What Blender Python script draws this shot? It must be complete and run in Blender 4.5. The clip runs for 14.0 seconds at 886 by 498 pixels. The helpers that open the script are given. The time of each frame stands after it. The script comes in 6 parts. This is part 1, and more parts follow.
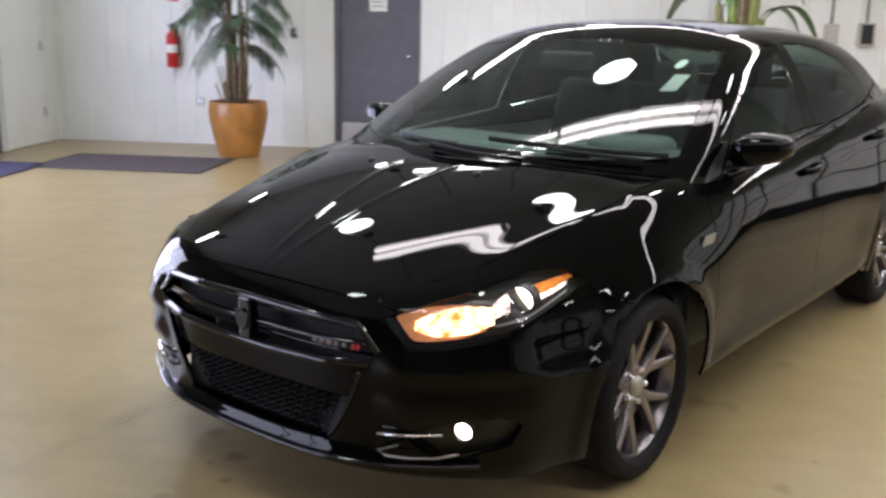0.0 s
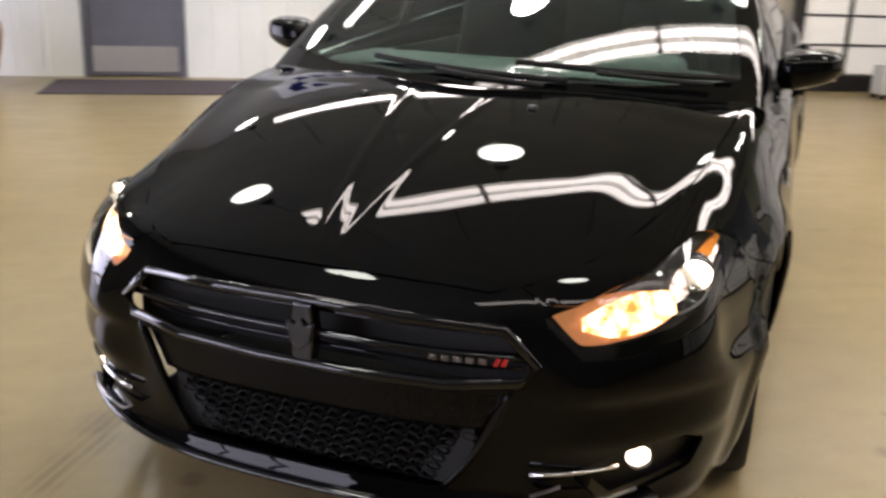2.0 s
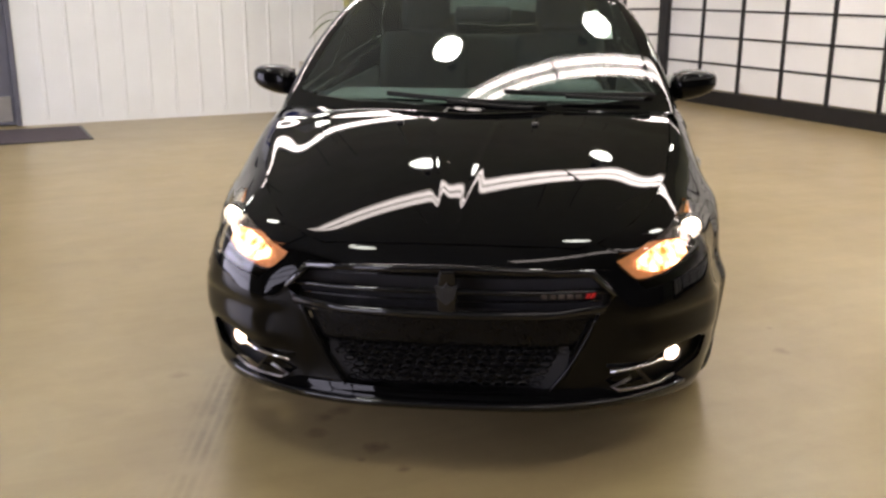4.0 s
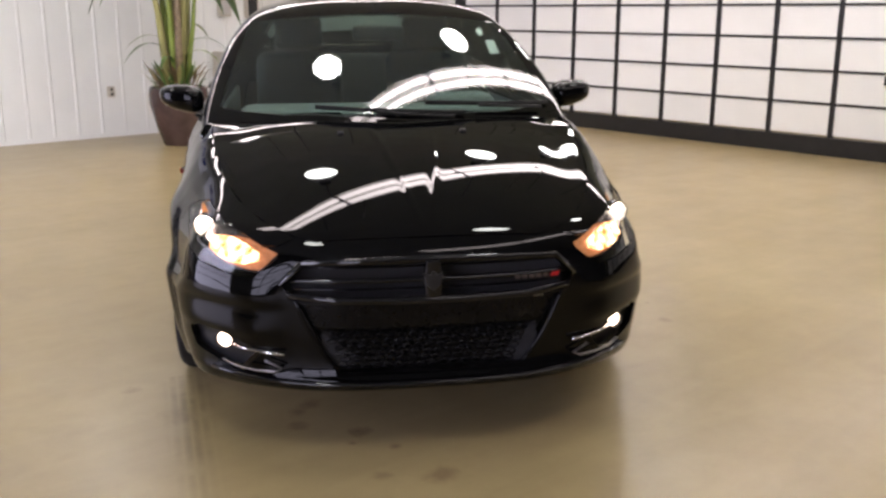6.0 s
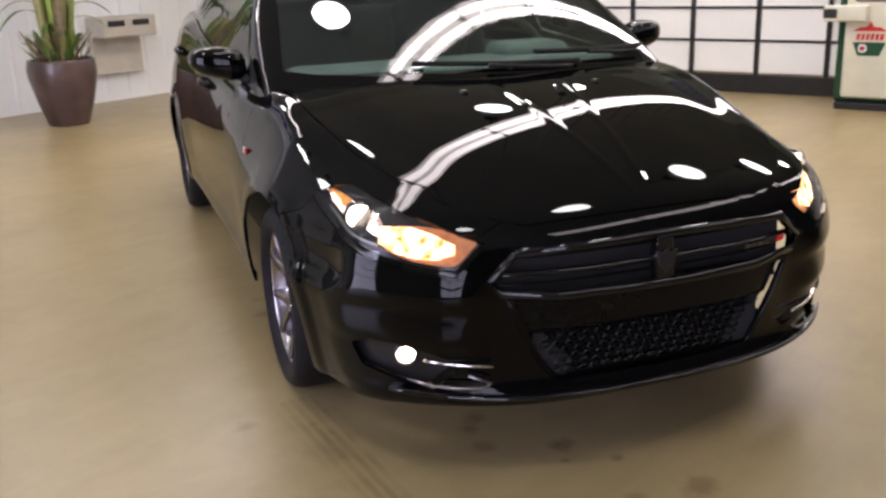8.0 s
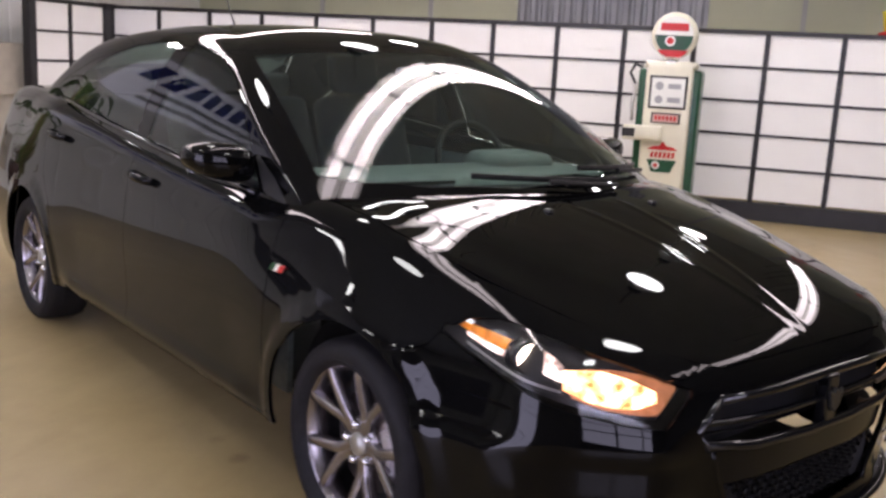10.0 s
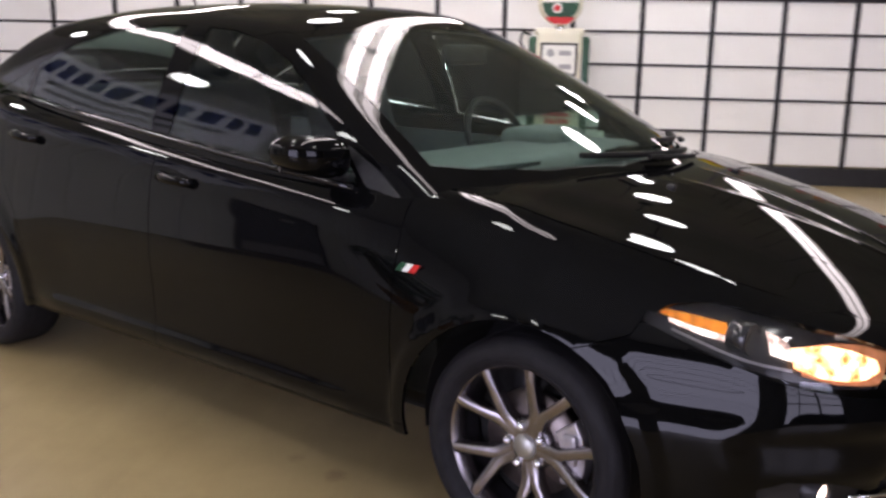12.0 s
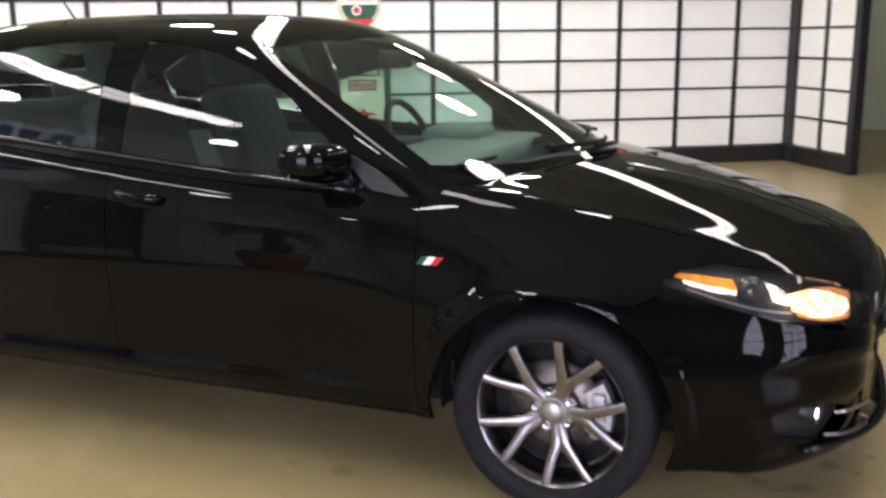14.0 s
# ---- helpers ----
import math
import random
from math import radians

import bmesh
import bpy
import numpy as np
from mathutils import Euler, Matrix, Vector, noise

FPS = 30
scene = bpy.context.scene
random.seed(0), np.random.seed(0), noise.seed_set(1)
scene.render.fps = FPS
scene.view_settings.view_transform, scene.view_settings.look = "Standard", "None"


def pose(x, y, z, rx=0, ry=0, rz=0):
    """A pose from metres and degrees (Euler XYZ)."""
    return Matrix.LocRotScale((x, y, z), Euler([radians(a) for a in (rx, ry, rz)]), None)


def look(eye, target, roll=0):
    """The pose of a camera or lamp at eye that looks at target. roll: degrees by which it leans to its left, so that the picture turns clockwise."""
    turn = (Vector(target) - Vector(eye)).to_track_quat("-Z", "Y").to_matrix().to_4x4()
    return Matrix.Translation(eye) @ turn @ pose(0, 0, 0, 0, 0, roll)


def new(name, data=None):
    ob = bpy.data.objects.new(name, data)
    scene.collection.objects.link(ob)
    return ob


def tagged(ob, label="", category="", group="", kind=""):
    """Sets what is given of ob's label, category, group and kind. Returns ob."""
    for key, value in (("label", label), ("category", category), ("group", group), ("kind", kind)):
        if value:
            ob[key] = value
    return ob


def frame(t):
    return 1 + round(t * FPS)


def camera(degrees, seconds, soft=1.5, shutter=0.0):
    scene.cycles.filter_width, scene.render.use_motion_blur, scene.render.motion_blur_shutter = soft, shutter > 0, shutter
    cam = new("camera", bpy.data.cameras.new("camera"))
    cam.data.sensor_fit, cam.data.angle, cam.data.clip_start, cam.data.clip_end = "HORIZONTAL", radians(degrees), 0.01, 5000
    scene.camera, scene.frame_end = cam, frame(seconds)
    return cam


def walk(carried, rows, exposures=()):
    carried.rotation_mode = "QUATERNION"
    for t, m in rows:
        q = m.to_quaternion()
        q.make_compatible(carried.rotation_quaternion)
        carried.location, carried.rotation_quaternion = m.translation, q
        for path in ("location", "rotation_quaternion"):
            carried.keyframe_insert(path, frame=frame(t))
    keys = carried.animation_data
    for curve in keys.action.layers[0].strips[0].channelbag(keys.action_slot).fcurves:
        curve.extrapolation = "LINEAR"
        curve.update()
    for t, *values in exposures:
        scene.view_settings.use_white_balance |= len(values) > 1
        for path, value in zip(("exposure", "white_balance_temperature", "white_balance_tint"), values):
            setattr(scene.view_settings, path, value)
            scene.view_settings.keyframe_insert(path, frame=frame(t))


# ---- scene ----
cam = camera(50.1, 14.0, soft=2.7, shutter=0.5)
PATH = [
    (0, (0.396, -3.299, 1.393), (0.18, -1.364, 0.937), 1.1),
    (0.5, (0.137, -3.151, 1.396), (0.1, -1.211, 0.912), 1.3),
    (1, (-0.087, -2.95, 1.364), (-0.068, -1.034, 0.791), 0.9),
    (1.5, (-0.283, -2.694, 1.365), (-0.179, -0.785, 0.779), 0.3),
    (2, (-0.569, -2.521, 1.293), (-0.164, -0.655, 0.697), 2.1),
    (2.5, (-0.807, -2.563, 1.361), (-0.136, -0.771, 0.778), -1.4),
    (2.7, (-0.911, -2.638, 1.378), (-0.181, -0.866, 0.804), -1.2),
    (4.8, (-1.998, -3.081, 1.388), (-0.928, -1.46, 0.909), 1.9),
    (5, (-2.089, -3.091, 1.388), (-0.933, -1.529, 0.914), 2.2),
    (5.5, (-2.288, -3.047, 1.385), (-1.054, -1.552, 0.893), 0.9),
    (6, (-2.309, -2.904, 1.374), (-1.035, -1.443, 0.885), 0.0),
    (6.5, (-2.256, -2.643, 1.369), (-1.009, -1.156, 0.885), -0.2),
    (7, (-2.339, -2.346, 1.323), (-1.066, -0.907, 0.766), 1.8),
    (7.2, (-2.415, -2.223, 1.324), (-1.095, -0.826, 0.769), 0.2),
    (9.3, (-2.85, -0.945, 1.306), (-1.075, -0.16, 0.823), 3.2),
    (9.5, (-2.845, -0.814, 1.308), (-1.026, -0.111, 0.864), 2.8),
    (10, (-2.932, -0.511, 1.335), (-1.068, 0.103, 0.946), 3.1),
    (10.5, (-3.069, -0.275, 1.36), (-1.17, 0.201, 0.95), 2.0),
    (11, (-3.039, -0.065, 1.339), (-1.136, 0.378, 0.909), 2.2),
    (11.5, (-2.93, 0.154, 1.334), (-1.023, 0.566, 0.896), 1.7),
    (12, (-2.98, 0.419, 1.322), (-1.039, 0.626, 0.89), 1.1),
    (12.5, (-3.012, 0.653, 1.326), (-1.068, 0.681, 0.856), 0.7),
    (13, (-2.918, 0.91, 1.322), (-0.969, 0.836, 0.877), 2.8),
    (13.5, (-2.951, 1.075, 1.33), (-1.006, 0.856, 0.917), 1.5),
    (14, (-3.136, 1.193, 1.337), (-1.213, 0.849, 0.907), -0.6),
]
EXPOSURES = [(0.0, 0.08, 6450, 11), (1.0, 0.12, 6600, 11), (2.0, 0.15, 7050, 11), (2.5, 0.12, 7350, 11), (5.0, 0.0, 6950, 15), (7.0, 0.0, 6750, 16), (9.5, 0.0, 6650, 20), (10.5, -0.28, 6700, 22), (11.5, -0.38, 6700, 22), (12.2, 0.0, 6700, 17), (13.0, 0.35, 6800, 11), (14.0, 0.33, 6750, 10)]
walk(cam, [(t, look(e, g, r)) for t, e, g, r in PATH], EXPOSURES)
GLOW = 1.0

# ---- light ----
world = bpy.data.worlds.new("hall_world")
scene.world = world
world.use_nodes = True
world.node_tree.nodes["Background"].inputs[0].default_value = (0.75, 0.85, 1.0, 1)
world.node_tree.nodes["Background"].inputs[1].default_value = 0.3
scene.view_settings.exposure = 0.0

CEIL = 4.2          # underside of the ceiling
DAY_Y0, DAY_Y1 = -4.7, -1.3   # glazed door in the west wall
ROLL_Y0, ROLL_Y1 = 1.5, 4.95   # pale sectional door in the west wall
BAN_X, BAN_Z = 0.8, 3.2      # banner on the back wall
LAMP_Z = 3.0
TUBE_LIGHTS = [(-0.40 + 1.29 * k, y, 0, LAMP_Z) for y in (-2.3, 1.0, 4.1) for k in range(7)]
# last two bays are unseen, added to brighten the north-west floor and wall
BAYS = [(-1.6, -0.7, 3.1), (0.6, -0.65, 3.1), (2.15, -0.65, 3.1), (3.75, -0.75, 3.1), (5.4, -0.75, 3.1), (-1.4, 1.95, 3.1), (0.6, 1.9, 3.1), (2.4, 1.6, 3.1), (4.2, 1.9, 3.1), (-1.5, 5.2, 3.1), (0.6, 5.2, 3.1), (2.4, 5.2, 3.1), (-3.7, 3.4, 3.1), (-3.8, 5.9, 3.1)]
CAR_TURN = -32.0    # the car stands askew in the hall


# ---- materials ----
def node_mat(name, color, rough=0.5, metal=0.0, spec=0.5, coat=0.0, var=0.0, scale=8.0, bump=0.0, bump_scale=60.0, emit=None, power=0.0, detail=4.0, stretch=(1, 1, 1), rough_var=0.0):
    m = bpy.data.materials.new(name)
    m.use_nodes = True
    nt = m.node_tree
    p = nt.nodes["Principled BSDF"]
    p.inputs["Base Color"].default_value = (*color, 1)
    p.inputs["Roughness"].default_value = rough
    p.inputs["Metallic"].default_value = metal
    p.inputs["Specular IOR Level"].default_value = spec
    p.inputs["Coat Weight"].default_value = coat
    p.inputs["Coat Roughness"].default_value = 0.02
    if emit:
        p.inputs["Emission Color"].default_value = (*emit, 1)
        p.inputs["Emission Strength"].default_value = power
    if var or bump or rough_var:
        tc = nt.nodes.new("ShaderNodeTexCoord")
        mp = nt.nodes.new("ShaderNodeMapping")
        mp.inputs["Scale"].default_value = stretch
        nt.links.new(tc.outputs["Object"], mp.inputs["Vector"])
        n1 = nt.nodes.new("ShaderNodeTexNoise")
        n1.inputs["Scale"].default_value = scale
        n1.inputs["Detail"].default_value = detail
        nt.links.new(mp.outputs["Vector"], n1.inputs["Vector"])
        if var:
            ramp = nt.nodes.new("ShaderNodeValToRGB")
            ramp.color_ramp.elements[0].position, ramp.color_ramp.elements[1].position = 0.3, 0.7
            ramp.color_ramp.elements[0].color = (*[max(0, c * (1 - var)) for c in color], 1)
            ramp.color_ramp.elements[1].color = (*[min(1, c * (1 + var)) for c in color], 1)
            nt.links.new(n1.outputs["Fac"], ramp.inputs["Fac"])
            nt.links.new(ramp.outputs["Color"], p.inputs["Base Color"])
        if rough_var:
            mr = nt.nodes.new("ShaderNodeMapRange")
            mr.inputs["From Min"].default_value, mr.inputs["From Max"].default_value = 0.3, 0.7
            mr.inputs["To Min"].default_value, mr.inputs["To Max"].default_value = max(0.02, rough - rough_var), rough + rough_var
            nt.links.new(n1.outputs["Fac"], mr.inputs["Value"])
            nt.links.new(mr.outputs["Result"], p.inputs["Roughness"])
        if bump:
            n2 = nt.nodes.new("ShaderNodeTexNoise")
            n2.inputs["Scale"].default_value = bump_scale
            nt.links.new(mp.outputs["Vector"], n2.inputs["Vector"])
            b = nt.nodes.new("ShaderNodeBump")
            b.inputs["Strength"].default_value = bump
            b.inputs["Distance"].default_value = 0.01
            nt.links.new(n2.outputs["Fac"], b.inputs["Height"])
            nt.links.new(b.outputs["Normal"], p.inputs["Normal"])
    return m


def glass_mat(name, tint, rough=0.0, clear=0.9, veil_share=0.0):
    """Thin tinted pane: see-through with a sharp reflection."""
    m = bpy.data.materials.new(name)
    m.use_nodes = True
    nt = m.node_tree
    nt.nodes.remove(nt.nodes["Principled BSDF"])
    out = nt.nodes["Material Output"]
    tr = nt.nodes.new("ShaderNodeBsdfTransparent")
    tr.inputs[0].default_value = (*[c * clear for c in tint], 1)
    gl = nt.nodes.new("ShaderNodeBsdfGlossy")
    gl.inputs["Roughness"].default_value = rough
    fr = nt.nodes.new("ShaderNodeFresnel")
    fr.inputs["IOR"].default_value = 1.55
    mx = nt.nodes.new("ShaderNodeMixShader")
    nt.links.new(fr.outputs[0], mx.inputs[0])
    nt.links.new(tr.outputs[0], mx.inputs[1])
    nt.links.new(gl.outputs[0], mx.inputs[2])
    # pale diffuse share put in as a haze over the dark cabin
    veil = nt.nodes.new("ShaderNodeBsdfDiffuse")
    veil.inputs[0].default_value = (0.45, 0.58, 0.54, 1)
    veiled = nt.nodes.new("ShaderNodeMixShader")
    veiled.inputs[0].default_value = veil_share
    nt.links.new(mx.outputs[0], veiled.inputs[1])
    nt.links.new(veil.outputs[0], veiled.inputs[2])
    nt.links.new(veiled.outputs[0], out.inputs["Surface"])
    return m


def patchy_glow(name, low, high, scale):
    """A lit reflector: uneven glow between two (colour, power) pairs."""
    m = glow_mat(name, low[0], low[1])
    nt = m.node_tree
    em = [n for n in nt.nodes if n.type == "EMISSION"][0]
    tc = nt.nodes.new("ShaderNodeTexCoord")
    n1 = nt.nodes.new("ShaderNodeTexNoise")
    n1.inputs["Scale"].default_value, n1.inputs["Detail"].default_value = scale, 3
    nt.links.new(tc.outputs["Object"], n1.inputs["Vector"])
    ramp = nt.nodes.new("ShaderNodeValToRGB")
    ramp.color_ramp.elements[0].position, ramp.color_ramp.elements[1].position = 0.32, 0.66
    ramp.color_ramp.elements[0].color, ramp.color_ramp.elements[1].color = (*low[0], 1), (*high[0], 1)
    mr = nt.nodes.new("ShaderNodeMapRange")
    mr.inputs["From Min"].default_value, mr.inputs["From Max"].default_value = 0.32, 0.66
    mr.inputs["To Min"].default_value, mr.inputs["To Max"].default_value = low[1], high[1]
    nt.links.new(n1.outputs["Fac"], ramp.inputs["Fac"])
    nt.links.new(n1.outputs["Fac"], mr.inputs["Value"])
    nt.links.new(ramp.outputs["Color"], em.inputs[0])
    nt.links.new(mr.outputs["Result"], em.inputs[1])
    return m


def glow_mat(name, color, power):
    m = bpy.data.materials.new(name)
    m.use_nodes = True
    nt = m.node_tree
    nt.nodes.remove(nt.nodes["Principled BSDF"])
    em = nt.nodes.new("ShaderNodeEmission")
    em.inputs[0].default_value = (*color, 1)
    em.inputs[1].default_value = power
    nt.links.new(em.outputs[0], nt.nodes["Material Output"].inputs["Surface"])
    return m


def floor_material():
    """Sealed, polished concrete: warm tan with cloudy blotches, stains and a soft sheen."""
    m = bpy.data.materials.new("polished_concrete")
    m.use_nodes = True
    nt = m.node_tree
    p = nt.nodes["Principled BSDF"]
    tc = nt.nodes.new("ShaderNodeTexCoord")

    def noise_tex(scale, detail, rough=0.55, distortion=0.0):
        n = nt.nodes.new("ShaderNodeTexNoise")
        n.inputs["Scale"].default_value, n.inputs["Detail"].default_value = scale, detail
        n.inputs["Roughness"].default_value, n.inputs["Distortion"].default_value = rough, distortion
        nt.links.new(tc.outputs["Object"], n.inputs["Vector"])
        return n

    def ramp(src, stops):
        r = nt.nodes.new("ShaderNodeValToRGB")
        r.color_ramp.elements[0].position, r.color_ramp.elements[0].color = stops[0][0], (*stops[0][1], 1)
        r.color_ramp.elements[1].position, r.color_ramp.elements[1].color = stops[-1][0], (*stops[-1][1], 1)
        for pos, col in stops[1:-1]:
            e = r.color_ramp.elements.new(pos)
            e.color = (*col, 1)
        nt.links.new(src.outputs["Fac"], r.inputs["Fac"])
        return r

    def math_node(op, a, b=None, clamp=False):
        n = nt.nodes.new("ShaderNodeMath")
        n.operation, n.use_clamp = op, clamp
        for slot, v in ((0, a), (1, b)):
            if isinstance(v, (int, float)):
                n.inputs[slot].default_value = v
            elif v is not None:
                nt.links.new(v, n.inputs[slot])
        return n.outputs[0]

    def blend(kind, fac, a, b):
        n = nt.nodes.new("ShaderNodeMix")
        n.data_type, n.blend_type = "RGBA", kind
        if isinstance(fac, (int, float)):
            n.inputs[0].default_value = fac
        else:
            nt.links.new(fac, n.inputs[0])
        nt.links.new(a, n.inputs[6])
        if isinstance(b, tuple):
            n.inputs[7].default_value = (*b, 1)
        else:
            nt.links.new(b, n.inputs[7])
        return n.outputs[2]

    base = ramp(noise_tex(0.7, 3, 0.5, 0.3), [(0.2, (0.285, 0.218, 0.108)), (0.5, (0.335, 0.262, 0.134)), (0.8, (0.385, 0.310, 0.168))])
    fine = ramp(noise_tex(5, 9, 0.7, 0.4), [(0.25, (0.86, 0.84, 0.81)), (0.75, (1.10, 1.09, 1.08))])
    col = blend("MULTIPLY", 0.7, base.outputs["Color"], fine.outputs["Color"])
    # faint trowel sweeps
    sweep_map = nt.nodes.new("ShaderNodeMapping")
    sweep_map.inputs["Scale"].default_value = (0.5, 3.2, 1.0)
    sweep_map.inputs["Rotation"].default_value = (0, 0, 0.5)
    nt.links.new(tc.outputs["Object"], sweep_map.inputs["Vector"])
    sweep_noise = noise_tex(1.6, 6, 0.6, 0.8)
    nt.links.new(sweep_map.outputs["Vector"], sweep_noise.inputs["Vector"])
    sweep = ramp(sweep_noise, [(0.3, (0.90, 0.88, 0.85)), (0.7, (1.07, 1.07, 1.06))])
    col = blend("MULTIPLY", 0.7, col, sweep.outputs["Color"])
    cloud = ramp(noise_tex(1.8, 5, 0.6, 0.5), [(0.60, (0, 0, 0)), (0.85, (1, 1, 1))])
    col = blend("MIX", math_node("MULTIPLY", cloud.outputs["Color"], 0.4), col, (0.21, 0.150, 0.085))
    # drips and dried spills, each with a ragged edge
    rag = noise_tex(16, 4, 0.6)
    rag_low = noise_tex(9, 2, 0.5)
    warp = math_node("MULTIPLY", math_node("SUBTRACT", rag.outputs["Fac"], 0.5), 2.6)
    total = None
    for sx, sy, r, depth in ((-0.59, -0.50, 0.036, 0.72), (-0.66, -0.56, 0.016, 0.64), (-0.58, -0.92, 0.054, 0.56), (-0.72, -0.80, 0.032, 0.44), (-0.57, -0.67, 0.022, 0.64), (-0.59, -0.20, 0.040, 0.60), (-0.72, -0.33, 0.036, 0.48), (-0.66, -0.24, 0.029, 0.56), (1.0, 0.24, 0.054, 0.52), (1.12, 0.20, 0.036, 0.36), (1.26, 0.84, 0.036, 0.48), (1.43, 0.73, 0.054, 0.28), (1.17, -0.46, 0.032, 0.48), (1.32, -0.25, 0.014, 0.48), (-0.32, 1.02, 0.036, 0.48), (-0.22, 1.18, 0.029, 0.40), (-0.98, 0.02, 0.065, 0.28), (-1.02, 0.34, 0.036, 0.32)):
        away = nt.nodes.new("ShaderNodeVectorMath")
        away.operation = "DISTANCE"
        nt.links.new(tc.outputs["Object"], away.inputs[0])
        away.inputs[1].default_value = (sx, sy, 0.0)
        ratio = math_node("ADD", math_node("DIVIDE", away.outputs["Value"], r), warp)
        spot = math_node("MULTIPLY", math_node("SUBTRACT", 1.25, ratio, clamp=True), depth)
        total = spot if total is None else math_node("MAXIMUM", total, spot)
    col = blend("MIX", total, col, (0.105, 0.055, 0.026))
    # tyre tracks running out ahead of the passenger-side wheel
    lane = nt.nodes.new("ShaderNodeMapping")
    lane.vector_type = "TEXTURE"
    lane.inputs["Location"].default_value = (-0.90, 0.12, 0.0)
    lane.inputs["Rotation"].default_value = (0, 0, radians(-24))
    nt.links.new(tc.outputs["Object"], lane.inputs["Vector"])
    parts_xyz = nt.nodes.new("ShaderNodeSeparateXYZ")
    nt.links.new(lane.outputs["Vector"], parts_xyz.inputs[0])
    across = math_node("ABSOLUTE", parts_xyz.outputs["X"])
    ribs = math_node("ABSOLUTE", math_node("SINE", math_node("MULTIPLY", parts_xyz.outputs["X"], 95.0)))
    inside = math_node("SUBTRACT", 1.0, math_node("DIVIDE", across, 0.095), clamp=True)
    ahead = math_node("MULTIPLY", math_node("LESS_THAN", parts_xyz.outputs["Y"], 0.25), math_node("SUBTRACT", 1.0, math_node("DIVIDE", math_node("ABSOLUTE", parts_xyz.outputs["Y"]), 1.1), clamp=True))
    worn = math_node("MULTIPLY", math_node("SUBTRACT", rag_low.outputs["Fac"], 0.30, clamp=True), 2.2, clamp=True)
    track = math_node("MULTIPLY", math_node("MULTIPLY", math_node("MULTIPLY", inside, ahead), math_node("MULTIPLY", ribs, worn)), 1.5, clamp=True)
    col = blend("MIX", math_node("MULTIPLY", track, 0.8), col, (0.115, 0.080, 0.032))
    nt.links.new(col, p.inputs["Base Color"])
    rr = nt.nodes.new("ShaderNodeMapRange")
    rr.inputs["From Min"].default_value, rr.inputs["From Max"].default_value = 0.25, 0.75
    rr.inputs["To Min"].default_value, rr.inputs["To Max"].default_value = 0.285, 0.36
    nt.links.new(noise_tex(3.0, 6, 0.6, 0.3).outputs["Fac"], rr.inputs["Value"])
    nt.links.new(rr.outputs["Result"], p.inputs["Roughness"])
    p.inputs["Specular IOR Level"].default_value = 0.5
    b = nt.nodes.new("ShaderNodeBump")
    b.inputs["Strength"].default_value, b.inputs["Distance"].default_value = 0.06, 0.004
    nt.links.new(noise_tex(14, 4).outputs["Fac"], b.inputs["Height"])
    nt.links.new(b.outputs["Normal"], p.inputs["Normal"])
    return m


M_PAINT = node_mat("black_paint", (0.0019, 0.0019, 0.0021), rough=0.03, spec=0.19)
M_TRIM = node_mat("black_plastic", (0.012, 0.012, 0.013), rough=0.42, var=0.3, scale=40)
M_GLOSS = node_mat("gloss_black", (0.005, 0.005, 0.006), rough=0.06)
M_FASCIA = node_mat("satin_black_bumper", (0.004, 0.004, 0.0045), rough=0.22, spec=0.14, var=0.2, scale=60)
M_RUBBER = node_mat("tyre_rubber", (0.009, 0.0085, 0.010), rough=0.7, spec=0.22, var=0.3, scale=30, bump=0.15, bump_scale=90)
M_RIM = node_mat("gunmetal_alloy", (0.27, 0.25, 0.26), rough=0.27, metal=1.0, var=0.12, scale=20)
M_DISC = node_mat("brake_steel", (0.17, 0.145, 0.135), rough=0.4, metal=1.0, var=0.3, scale=25)
M_CALIPER = node_mat("cast_caliper", (0.42, 0.40, 0.42), rough=0.45, metal=0.7, var=0.2, scale=30)
M_CHROME = node_mat("chrome", (0.8, 0.8, 0.82), rough=0.08, metal=1.0)
M_MESH = node_mat("mesh_plastic", (0.004, 0.004, 0.0045), rough=0.5, spec=0.3)
M_SATIN = node_mat("satin_metal", (0.35, 0.34, 0.34), rough=0.35, metal=1.0)
M_WELL = node_mat("wheel_well_liner", (0.006, 0.006, 0.006), rough=0.9, var=0.3, scale=20)
M_GLASS = glass_mat("windscreen_glass", (0.70, 0.93, 0.85), clear=0.86, veil_share=0.012)
M_SIDEGLASS = glass_mat("tinted_side_glass", (0.70, 0.88, 0.81), clear=0.93, veil_share=0.003)
M_LENS = glass_mat("lamp_lens", (0.95, 0.95, 0.95), clear=0.97)
M_LAMPBOX = node_mat("lamp_housing", (0.018, 0.018, 0.02), rough=0.18)
# no bulb here: a slight glow is put into the amber reflector
M_AMBER = node_mat("amber_reflector", (0.9, 0.25, 0.02), rough=0.2, var=0.5, scale=45, emit=(1.0, 0.30, 0.06), power=0.32)
M_BULB = glow_mat("halogen_bulb", (1.0, 0.86, 0.70), 12)
M_TURN = patchy_glow("lit_amber_reflector", ((1.0, 0.34, 0.07), 1.6), ((1.0, 0.78, 0.50), 6.5), 30)
# emission put into the plastic for the spill of the bulb beside it
M_CLEARAMBER = node_mat("red_plastic_lit_by_bulb", (0.28, 0.11, 0.07), rough=0.2, var=0.5, scale=40, emit=(1.0, 0.42, 0.16), power=0.34)
M_PALEGLOW = patchy_glow("lit_pale_reflector", ((1.0, 0.70, 0.62), 0.5), ((1.0, 0.90, 0.84), 4.2), 30)
M_FOG = glow_mat("fog_bulb", (1.0, 0.78, 0.62), 9)
